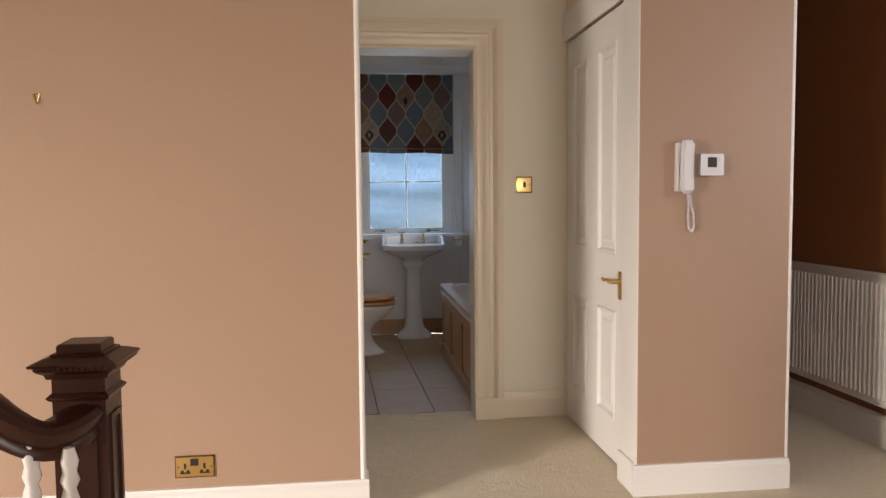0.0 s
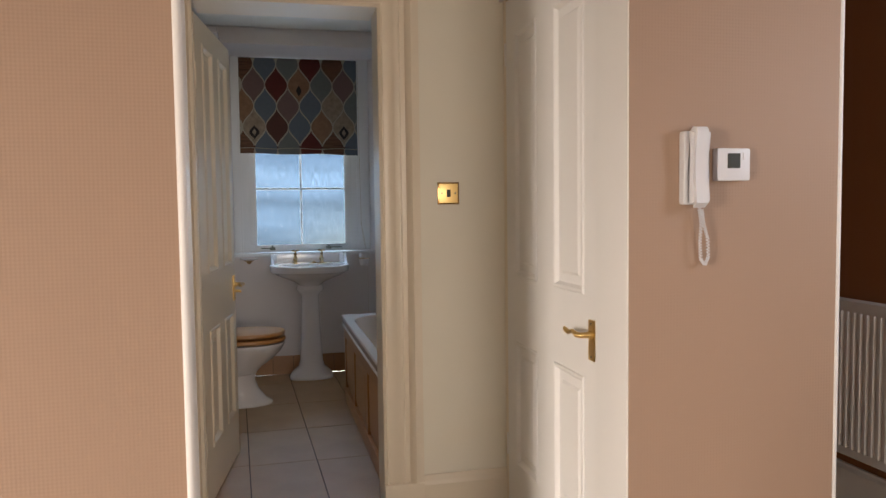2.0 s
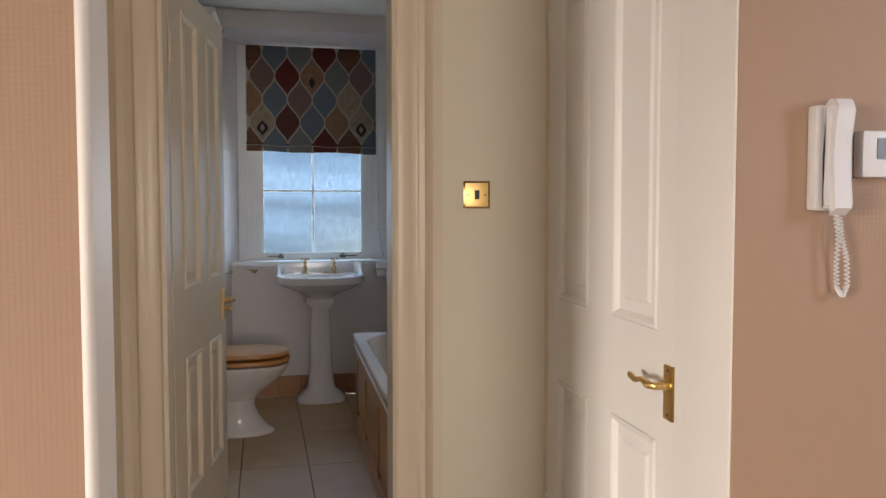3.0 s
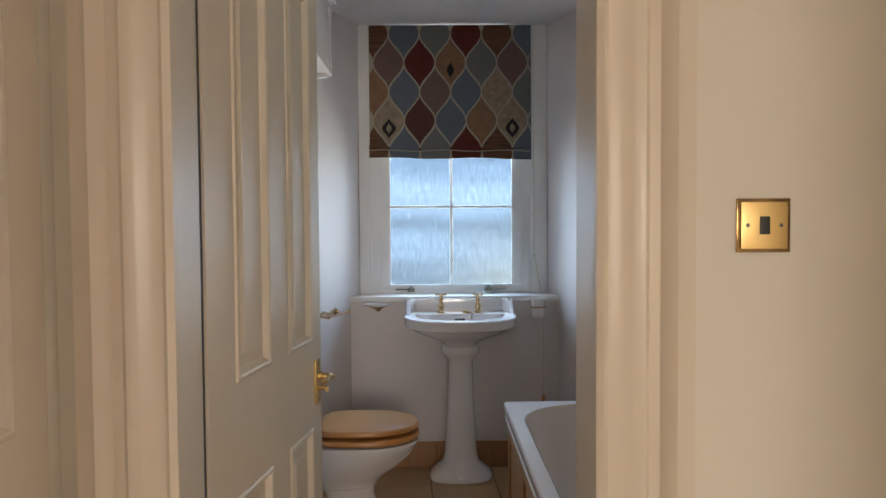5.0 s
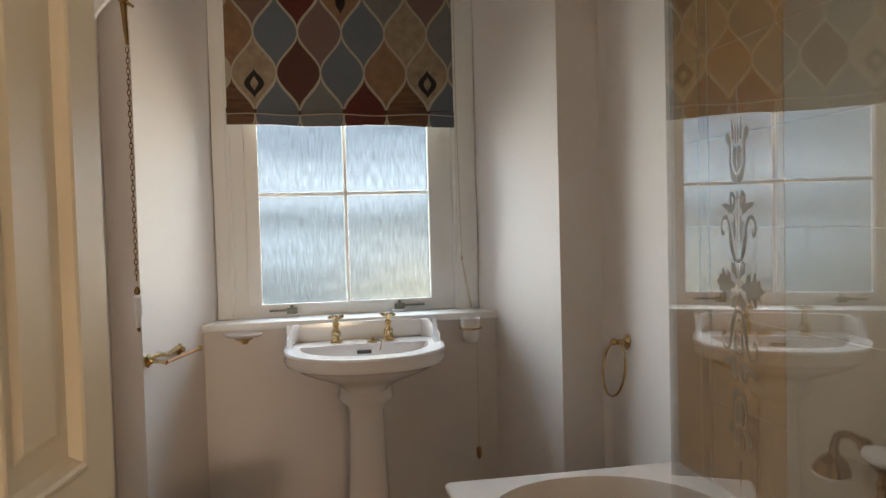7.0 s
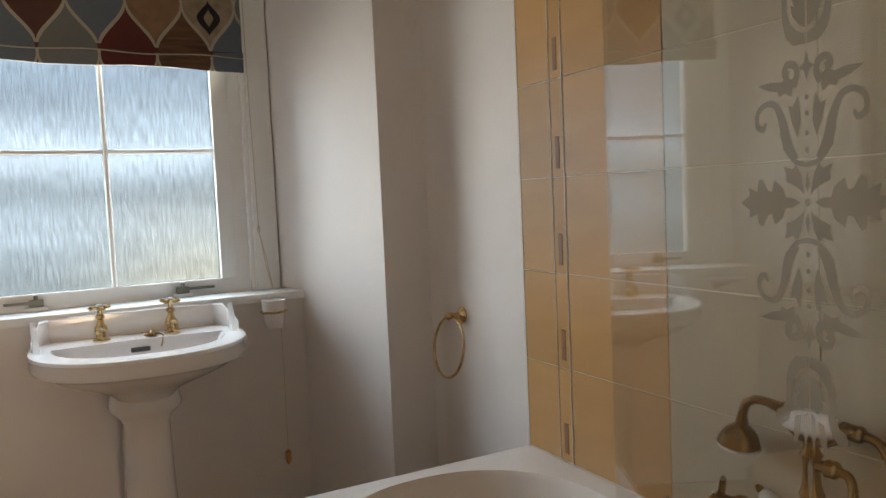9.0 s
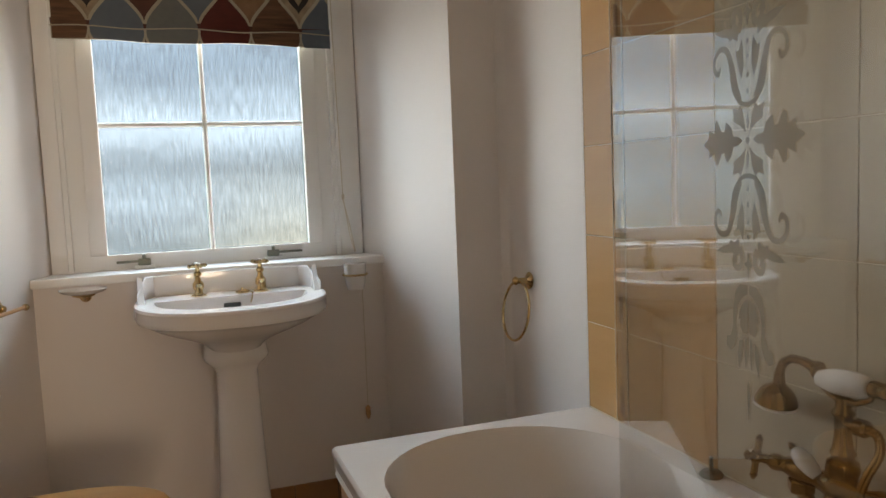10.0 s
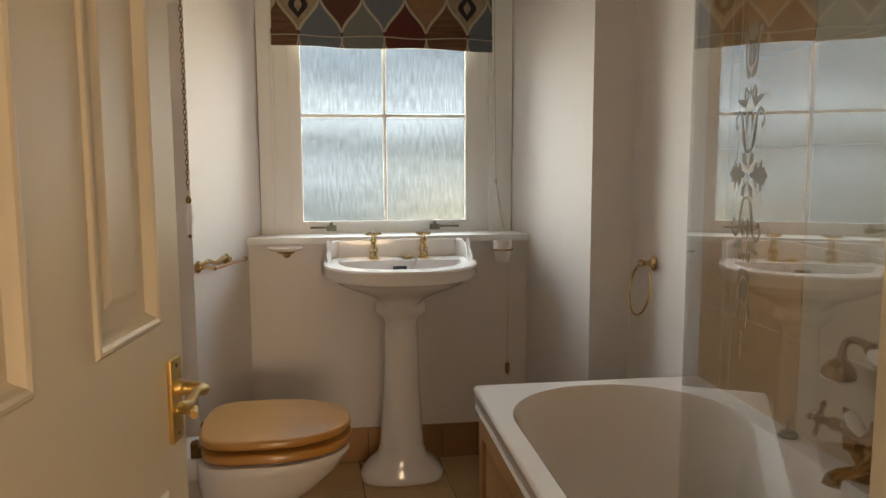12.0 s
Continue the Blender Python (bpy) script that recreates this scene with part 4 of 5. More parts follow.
def cross_tap(origin, axis_turn):
    """Horizontal cross-head valve pointing along local +x."""
    m = origin @ pose(0, 0, 0, rz=axis_turn)
    body = moved(lathe([(0.014, 0.0), (0.016, 0.006), (0.012, 0.016), (0.015, 0.024), (0.015, 0.034), (0.009, 0.042), (0.008, 0.056), (0.012, 0.060), (0.012, 0.070), (0.006, 0.075)], 16), m @ pose(0, 0, 0, ry=90))
    arms = merged(tube([(0.065, -0.030, 0), (0.065, 0.030, 0)], [0.006, 0.006], 8), tube([(0.065, 0, -0.030), (0.065, 0, 0.030)], [0.006, 0.006], 8),
                  *[moved(lathe([(0.002, -0.008), (0.008, 0), (0.002, 0.008)], 8), pose(0.065, a, c)) for a, c in ((-0.032, 0), (0.032, 0), (0, -0.032), (0, 0.032))])
    return body, moved(arms, m @ pose(0, 0, 0, rx=20))


def mixer():
    at = (1.326, 5.196, 0.549)
    m = thing("bath_shower_mixer", "antique brass bath shower mixer with white-gripped handset", "bath tap", at)
    # two legs stepping out of the rim to the valves
    for y in (-0.080, 0.080):
        leg = merged(moved(lathe([(0.027, 0), (0.027, 0.004), (0.017, 0.008), (0.015, 0.014)], 20), pose(0.004, y, 0)),
                     tube([(0.004, y, 0.010), (0.002, y, 0.034), (-0.012, y, 0.058), (-0.022, y, 0.080)], [0.014, 0.013, 0.013, 0.016], 14))
        local("pillar", leg, GILT, m)
        local("union_nut", moved(lathe([(0.019, 0), (0.022, 0.003), (0.022, 0.020), (0.019, 0.023)], 6), pose(-0.021, y, 0.066)), GILT, m)
    local("valve_bar", tube([(-0.022, -0.100, 0.104), (-0.022, -0.070, 0.104), (-0.022, -0.045, 0.102), (-0.022, -0.020, 0.104), (-0.022, 0.0, 0.104), (-0.022, 0.020, 0.104), (-0.022, 0.045, 0.102), (-0.022, 0.070, 0.104), (-0.022, 0.100, 0.104)],
                            [0.017, 0.021, 0.014, 0.021, 0.026, 0.021, 0.014, 0.021, 0.017], 18), GILT, m)
    for y, sgn in ((0.098, 1), (-0.098, -1)):
        b, a = cross_tap(pose(-0.022, y, 0.104), 90 * sgn + (18 if sgn > 0 else -18))
        local("valve", b, GILT, m, "brass valve")
        local("cross_head", a, GILT, m, "brass cross-head")
        cap = moved(lathe([(0.011, 0), (0.011, 0.005), (0.004, 0.008)], 14), pose(-0.022, y, 0.104) @ pose(0, 0, 0, rz=90 * sgn + (18 if sgn > 0 else -18)) @ pose(0.074, 0, 0, ry=90))
        local("valve_cap", cap, CERAMIC, m, "white ceramic tap cap")
    local("spout", tube([(-0.026, 0, 0.094), (-0.040, 0.002, 0.072), (-0.058, 0.004, 0.056), (-0.078, 0.008, 0.050), (-0.098, 0.012, 0.046), (-0.110, 0.014, 0.036), (-0.113, 0.014, 0.024)], [0.018, 0.015, 0.012, 0.011, 0.013, 0.017, 0.018], 16), GILT, m, "down-curved brass spout")
    local("riser", moved(lathe([(0.024, 0.104), (0.022, 0.122), (0.026, 0.132), (0.024, 0.146), (0.016, 0.152), (0.020, 0.160), (0.016, 0.168), (0.013, 0.190), (0.013, 0.216), (0.018, 0.224), (0.012, 0.232), (0.011, 0.248)], 20), pose(-0.018, 0, 0)), GILT, m)
    local("hose_collar", merged(moved(lathe([(0.009, 0), (0.009, 0.016), (0.014, 0.019), (0.014, 0.034), (0.010, 0.038)], 16), pose(-0.018, -0.008, 0.210, rx=90))), GILT, m)
    local("diverter", moved(lathe([(0.009, 0), (0.013, 0.010), (0.016, 0.030), (0.012, 0.048), (0.005, 0.054)], 16), pose(-0.034, 0.034, 0.112, rx=-48, ry=-14)), CERAMIC, m, "white porcelain diverter lever")
    local("diverter_tip", moved(lathe([(0.005, 0), (0.007, 0.006), (0.003, 0.013)], 12), pose(-0.034, 0.034, 0.112, rx=-48, ry=-14) @ pose(0, 0, 0.052)), GILT, m)
    # bowed cradle carrying the handset
    hz = 0.276
    bow = [(-0.018, 0.052, hz + 0.004), (-0.018, 0.046, hz - 0.014), (-0.018, 0.026, hz - 0.028), (-0.018, 0.0, hz - 0.032), (-0.018, -0.026, hz - 0.030), (-0.018, -0.050, hz - 0.018), (-0.018, -0.056, hz + 0.002)]
    local("cradle_arm", tube(bow, [0.004, 0.004, 0.005, 0.007, 0.005, 0.004, 0.004], 10), GILT, m)
    local("grip", moved(lathe([(0.013, 0), (0.018, 0.010), (0.021, 0.040), (0.020, 0.066), (0.014, 0.092)], 18), pose(-0.018, -0.048, hz, rx=-94)), CERAMIC, m, "white porcelain handset grip")
    local("grip_collar", moved(lathe([(0.010, 0), (0.015, 0.002), (0.015, 0.007), (0.010, 0.009)], 16), pose(-0.018, 0.044, hz + 0.006, rx=-94)), GILT, m)
    local("handset_neck", tube([(-0.018, 0.044, hz + 0.006), (-0.018, 0.078, hz + 0.014), (-0.019, 0.102, hz + 0.014), (-0.020, 0.120, hz + 0.004), (-0.021, 0.128, hz - 0.016), (-0.020, 0.130, hz - 0.034)], [0.010, 0.008, 0.0075, 0.008, 0.008, 0.011], 14), GILT, m)
    local("rose", moved(lathe([(0.009, 0), (0.011, -0.005), (0.020, -0.010), (0.029, -0.020), (0.035, -0.034), (0.036, -0.039), (0.004, -0.041)], 26), pose(-0.020, 0.131, hz - 0.032, rx=10)), GILT, m, "bell-shaped brass shower rose")
    local("rose_ring", moved(lathe([(0.034, -0.039), (0.037, -0.041), (0.037, -0.044), (0.033, -0.046)], 26), pose(-0.020, 0.131, hz - 0.032, rx=10)), CERAMIC, m, "white rim of the rose")
    local("hose_end", moved(lathe([(0.009, 0), (0.013, 0.004), (0.013, 0.014), (0.010, 0.018), (0.013, 0.022), (0.013, 0.034), (0.009, 0.038)], 16), pose(-0.018, -0.048, hz, rx=90)), GILT, m)
    hose = [(-0.018, -0.084, hz), (-0.022, -0.112, hz - 0.006), (-0.026, -0.134, hz - 0.040), (-0.030, -0.140, hz - 0.100), (-0.036, -0.128, hz - 0.165), (-0.050, -0.100, hz - 0.200),
            (-0.062, -0.066, hz - 0.178), (-0.052, -0.070, hz - 0.130), (-0.034, -0.078, hz - 0.092), (-0.020, -0.064, hz - 0.070), (-0.018, -0.044, hz - 0.066)]
    pts = []
    P = [Vector(q) for q in hose]
    for i in range(len(P) - 1):
        a, b, c, d = P[max(i - 1, 0)], P[i], P[i + 1], P[min(i + 2, len(P) - 1)]
        for q in range(9):
            t = q / 9
            pts.append(0.5 * ((2 * b) + (c - a) * t + (2 * a - 5 * b + 4 * c - d) * t * t + (3 * b - a - 3 * c + d) * t ** 3))
    local("hose", tube(pts, [0.0064 + 0.0013 * (i % 2) for i in range(len(pts))], 10), GILT, m, "ribbed metal shower hose")
    p = thing("bath_plug", "dark bath plug with a brass stem resting on the bath rim", "plug", (1.322, 5.522, 0.5495))
    local("stopper", lathe([(0.022, 0), (0.024, 0.004), (0.020, 0.010), (0.006, 0.012)], 20), STEEL, p)
    local("stem", lathe([(0.0045, 0.012), (0.004, 0.036), (0.005, 0.040), (0.002, 0.042)], 10), STEEL, p)


# ---- glass screen ----
def screen():
    hinge, turn = (0.701, 4.440), 13.5
    s = thing("shower_screen", "clear glass bath screen with etched scrolls, slightly swung", "shower screen", (hinge[0], hinge[1], 0.562), turn=-turn)
    W, H = 0.722, 1.42
    g = local("glass", box(-0.003, 0.003, 0.0, W, 0.0, H, 0.001), SCREEN, s, "clear glass pane", soft=False)
    g.visible_shadow = False
    local("hinge_post", box(-0.012, 0.012, -0.022, 0.004, -0.010, H, 0.004), WHITE, s, "white hinge post")
    local("seal", box(-0.004, 0.004, 0.004, W - 0.004, -0.010, 0.0), PLASTIC, s, "clear plastic seal")
    # etched ornament on the room side
    bm = bmesh.new()

    def face(pts):
        try:
            vs = [bm.verts.new((-0.0036, y, z)) for y, z in pts]
            bm.faces.new(vs)
        except ValueError:
            pass

    def strip(a, b):
        for i in range(len(a) - 1):
            face([a[i], a[i + 1], b[i + 1], b[i]])

    def dot(y, z, rr):
        face([(y + rr * math.cos(2 * math.pi * i / 10), z + rr * math.sin(2 * math.pi * i / 10)) for i in range(10)])

    cy, mid = ETCH_Y, ETCH_Z

    def at(u, v, d, mir):
        return (cy + mir * u, mid + d * v)

    def band(path, widths, d, mir):
        """A ribbon of changing width along a smooth path in the ornament's own axes."""
        P = [Vector((u, v)) for u, v in path]
        fine, ww = [], []
        for i in range(len(P) - 1):
            a, p, q, c = P[max(i - 1, 0)], P[i], P[i + 1], P[min(i + 2, len(P) - 1)]
            for k in range(5):
                t = k / 5
                fine.append(0.5 * ((2 * p) + (q - a) * t + (2 * a - 5 * p + 4 * q - c) * t * t + (3 * p - a - 3 * q + c) * t ** 3))
                ww.append(widths[i] + (widths[i + 1] - widths[i]) * t)
        fine.append(P[-1])
        ww.append(widths[-1])
        L, R = [], []
        for i, p in enumerate(fine):
            t = (fine[min(i + 1, len(fine) - 1)] - fine[max(i - 1, 0)]).normalized()
            nrm = Vector((-t.y, t.x)) * ww[i]
            L.append(at(p.x + nrm.x, p.y + nrm.y, d, mir))
            R.append(at(p.x - nrm.x, p.y - nrm.y, d, mir))
        strip(L, R)

    def blade(points, d, mir):
        face([at(u, v, d, mir) for u, v in points])

    for d in (1, -1):
        for mir in (1, -1):
            # long outer stem that curls outwards
            band([(0.012, 0.033), (0.021, 0.045), (0.026, 0.062), (0.034, 0.077), (0.046, 0.080), (0.056, 0.074), (0.057, 0.064), (0.050, 0.060), (0.046, 0.065)],
                 [0.0035, 0.0055, 0.0045, 0.0030, 0.0024, 0.0024, 0.0026, 0.0026, 0.0012], d, mir)
            blade([(0.013, 0.034), (0.021, 0.036), (0.020, 0.040), (0.027, 0.042), (0.026, 0.047), (0.030, 0.054), (0.027, 0.062), (0.022, 0.056), (0.018, 0.044)], d, mir)
            # inner leaf
            blade([(0.010, 0.050), (0.016, 0.062), (0.020, 0.076), (0.015, 0.074), (0.009, 0.083), (0.007, 0.074), (0.006, 0.062)], d, mir)
            # horned leaf with its curl
            blade([(0.016, 0.082), (0.024, 0.086), (0.030, 0.084), (0.032, 0.088), (0.042, 0.090), (0.056, 0.096), (0.040, 0.097), (0.028, 0.095), (0.021, 0.099), (0.014, 0.094)], d, mir)
            band([(0.015, 0.090), (0.010, 0.098), (0.013, 0.106), (0.021, 0.107), (0.024, 0.101), (0.019, 0.099)], [0.004, 0.003, 0.003, 0.0028, 0.0032, 0.0036], d, mir)
            # diagonal leaves of the rosette
            blade([(0.003, 0.006), (0.008, 0.010), (0.013, 0.013), (0.024, 0.017), (0.023, 0.022), (0.026, 0.029), (0.016, 0.026), (0.012, 0.030), (0.007, 0.022), (0.005, 0.014)], d, mir)
        band([(-0.014, 0.032), (0.0, 0.029), (0.014, 0.032)], [0.002, 0.002, 0.002], d, 1)
        for v in (0.040, 0.053, 0.068, 0.080):
            dot(*at(0, v, d, 1), 0.0022)
        face([at(0.0, 0.008, d, 1), at(0.0025, 0.014, d, 1), at(0.0, 0.024, d, 1), at(-0.0025, 0.014, d, 1)])
        face([at(u, v, d, 1) for u, v in ((0, 0.092), (0.0025, 0.100), (0.008, 0.103), (0.0025, 0.106), (0, 0.115), (-0.0025, 0.106), (-0.008, 0.103), (-0.0025, 0.100))])
        # open flower beyond
        for mir in (1, -1):
            blade([(0.0010, 0.120), (0.0140, 0.121), (0.0219, 0.128), (0.0259, 0.142), (0.0262, 0.160), (0.0306, 0.168), (0.0376, 0.170), (0.0389, 0.178), (0.0315, 0.182), (0.0236, 0.176), (0.0196, 0.166),
                   (0.0206, 0.150), (0.0175, 0.139), (0.0096, 0.131), (0.0010, 0.128)], d, mir)
            blade([(0.0010, 0.132), (0.0079, 0.136), (0.0144, 0.143), (0.0166, 0.152), (0.0123, 0.150), (0.0144, 0.157), (0.0088, 0.163), (0.0010, 0.160)], d, mir)
            blade([(0.0018, 0.164), (0.0063, 0.167), (0.0073, 0.178), (0.0046, 0.194), (0.0018, 0.180)], d, mir)
            blade([(0.0091, 0.168), (0.0154, 0.170), (0.0182, 0.182), (0.0168, 0.196), (0.0109, 0.184)], d, mir)
        face([at(u, v, d, 1) for u, v in ((0, 0.200), (0.003, 0.208), (0.002, 0.224), (0, 0.240), (-0.002, 0.224), (-0.003, 0.208))])
    dot(cy, mid, 0.0030)
    for mir in (1, -1):
        face([(cy + mir * u, mid + v) for u, v in ((0.008, 0.0), (0.016, 0.004), (0.024, 0.004), (0.027, 0.012), (0.037, 0.018), (0.040, 0.009), (0.045, 0.010), (0.052, 0.020), (0.057, 0.018), (0.058, 0.009), (0.069, 0.013), (0.068, 0.006), (0.080, 0.0),
                                                  (0.068, -0.006), (0.069, -0.013), (0.058, -0.009), (0.057, -0.018), (0.052, -0.020), (0.045, -0.010), (0.040, -0.009), (0.037, -0.018), (0.027, -0.012), (0.024, -0.004), (0.016, -0.004))])
    e = tagged(local("etching", bm, FROST, s, "grey etched scroll ornament", soft=False), kind="stuff")
    e.visible_shadow = False


ETCH_Y, ETCH_Z = 0.392, 0.621


# ---- small bathroom things ----
def fittings():
    # towel ring
    r = thing("towel_ring", "polished brass towel ring on the wall over the bath", "towel ring", (1.328, 6.325, 0.856))
    local("rose", merged(moved(lathe([(0.024, 0), (0.026, 0.004), (0.018, 0.010), (0.010, 0.014), (0.009, 0.040), (0.013, 0.046), (0.010, 0.054), (0.003, 0.058)], 20), pose(0, 0, 0, ry=-86))), PALEBRASS, r)
    pts = [(-0.050 + 0.014 * math.sin(a), 0.086 * math.cos(a), -0.086 + 0.086 * math.sin(a)) for a in [2 * math.pi * i / 44 for i in range(44)]]
    local("ring", tube(pts, 0.0042, 8, closed=True), PALEBRASS, r)
    # soap dish
    d = thing("soap_dish", "white ceramic soap dish on a brass bracket under the window board", "soap dish", (0.073, Y_WIN, 0.872))
    local("dish", moved(moved(lathe([(0.035, -0.008), (0.058, -0.002), (0.068, 0.006), (0.066, 0.009), (0.054, 0.003), (0.004, 0.0)], 30, cap=True), Matrix.Diagonal((1.0, 0.72, 1, 1))), pose(0, -0.060, 0)), CERAMIC, d)
    local("bracket", merged(moved(lathe([(0.018, 0), (0.016, 0.006), (0.008, 0.010)], 14), pose(0, 0, -0.022, rx=90)), tube([(0, -0.006, -0.022), (0, -0.035, -0.022), (0, -0.055, -0.009)], 0.005, 8),
          tube([(-0.030, -0.045, -0.012), (0, -0.06, -0.018), (0.030, -0.045, -0.012)], 0.004, 8)), PALEBRASS, d, "brass bracket")
    # tumbler
    c = thing("tumbler_holder", "white beaker in a brass wall ring under the window board", "tumbler", (0.912, Y_WIN, 0.862))
    local("beaker", moved(lathe([(0.028, -0.055), (0.034, -0.030), (0.038, 0.030), (0.0385, 0.033), (0.036, 0.033), (0.032, -0.028), (0.004, -0.048)], 24), pose(0, -0.055, 0)), CERAMIC, c)
    pts = [(0.041 * math.cos(a), -0.055 + 0.041 * math.sin(a), -0.004) for a in [2 * math.pi * i / 28 for i in range(28)]]
    local("ring", merged(tube(pts, 0.0035, 7, closed=True), tube([(0, 0, -0.004), (0, -0.015, -0.004)], 0.006, 8), moved(lathe([(0.018, 0), (0.014, 0.005)], 14), pose(0, 0, -0.004, rx=90))), PALEBRASS, c, "brass ring")
    # paper holder on the west splay
    p = thing("paper_holder", "brass toilet paper holder with a wooden roller on the splayed wall", "toilet roll holder", (-0.158, 6.575, 0.858), turn=-107.5)
    # local x runs down the splay towards the room, local y points out of the wall
    local("back_arm", tube([(-0.100, 0.006, 0.004), (-0.058, 0.014, 0.012), (0.0, 0.012, 0.000), (0.062, 0.016, 0.014), (0.104, 0.006, 0.004)], [0.006, 0.008, 0.006, 0.008, 0.006], 10), PALEBRASS, p)
    for x in (-0.100, 0.106):
        local("rose", moved(lathe([(0.020, 0), (0.021, 0.004), (0.012, 0.010), (0.008, 0.020)], 18), pose(x, 0, 0, rx=-90)), PALEBRASS, p)
    local("arm", tube([(0.106, 0.010, 0), (0.106, 0.050, -0.002), (0.104, 0.062, -0.004)], [0.007, 0.006, 0.009], 10), PALEBRASS, p)
    local("roller", tube([(0.104, 0.062, -0.004), (-0.112, 0.066, 0.000)], [0.0055, 0.0055], 10), PINE, p, "wooden roller")
    local("finial", moved(lathe([(0.006, 0), (0.010, 0.006), (0.009, 0.014), (0.004, 0.022)], 12), pose(-0.110, 0.066, 0, ry=-90)), PALEBRASS, p)


def tiles():
    # skirting tiles under the window and beside it
    sk = tagged(new("tile_skirting"), "row of terracotta skirting tiles with dark joints", "skirting tiles", kind="structure")
    me_cache = {}
    def one(name, x0, x1, y0, y1, z0, z1, mat, parent, bev=0.0015):
        key = (round(x1 - x0, 4), round(y1 - y0, 4), round(z1 - z0, 4), mat.name)
        if key not in me_cache:
            bm = box(-(x1 - x0) / 2, (x1 - x0) / 2, -(y1 - y0) / 2, (y1 - y0) / 2, -(z1 - z0) / 2, (z1 - z0) / 2)
            bmesh.ops.bevel(bm, geom=bm.edges[:], offset=bev, segments=1, affect="EDGES")
            me = bpy.data.meshes.new(name)
            bm.to_mesh(me)
            bm.free()
            me.materials.append(mat)
            me_cache[key] = me
        ob = new(name, me_cache[key])
        ob.location = ((x0 + x1) / 2, (y0 + y1) / 2, (z0 + z1) / 2)
        ob.parent = parent
        return ob
    x = -0.075
    part("grout", box(-0.08, 1.03, Y_WIN - 0.004, Y_WIN, 0, 0.136), GROUT, sk)
    while x < 1.0:
        one("tile", x + 0.0015, x + 0.1485, Y_WIN - 0.011, Y_WIN - 0.002, 0.002, 0.140, SKIRTTILE, sk)
        x += 0.150
    # floor tiles
    fl = bpy.data.objects["floor_bathroom"]
    g = 0.0025
    ys = [4.324, 4.880, 5.440, 6.000, 6.580, 6.866]
    cols = [(-0.305, -0.218), (-0.218, 0.105), (0.105, 0.428), (0.428, 0.751)]
    lean = -0.035
    def floor_tile(a, b, c, d):
        ob = one("tile", a + g, b - g, c + g * 0.6, d - g * 0.6, -0.010, 0.0, FLOORTILE, fl, 0.001)
        ob.location.x += lean * ((c + d) / 2 - 4.324)
        ob.rotation_euler.z = -lean
    for a, b in cols:
        for c, d in zip(ys, ys[1:]):
            floor_tile(a, b, c, d)
    for a, b in ((0.751, 1.074), (1.074, 1.397)):
        floor_tile(a, b, 6.000, 6.866)
    # wall tiles by the bath
    wt = bpy.data.objects["wall_bath_east"]
    z = 0.549
    step = 0.2285
    row = 0
    while z < H_BATH - 0.01:
        top = min(z + step, H_BATH)
        for a, b, m in ((5.540, 5.8555, WALLTILE), (5.9065, 6.040, WALLTILE)):
            one("tile", X_TILE, X_TILE + 0.011, a + 0.001, b - 0.001, z + 0.0012, top - 0.0012, m, wt, 0.001)
        y = 5.540
        while y > Y_BATH + 0.01:
            a = max(y - 0.330, Y_BATH)
            one("tile", X_TILE, X_TILE + 0.011, a + 0.001, y - 0.001, z + 0.0012, top - 0.0012, CREAMTILE, wt, 0.001)
            y -= 0.330
        # slim border: pale strip with brown bars
        one("border", X_TILE, X_TILE + 0.011, 5.8575, 5.9045, z + 0.0012, top - 0.0012, WALLTILE, wt, 0.001)
        one("border_bar", X_TILE - 0.0015, X_TILE + 0.004, 5.873, 5.889, z + 0.02, z + 0.095, MOSAIC, wt, 0.001)
        z = top
        row += 1
    one("bead", X_TILE - 0.002, X_TILE + 0.004, 5.8555, 5.8585, 0.551, H_BATH, LIGHTGROUT, wt, 0.0005)
    one("bead", X_TILE - 0.002, X_TILE + 0.004, 5.9040, 5.9065, 0.551, H_BATH, LIGHTGROUT, wt, 0.0005)


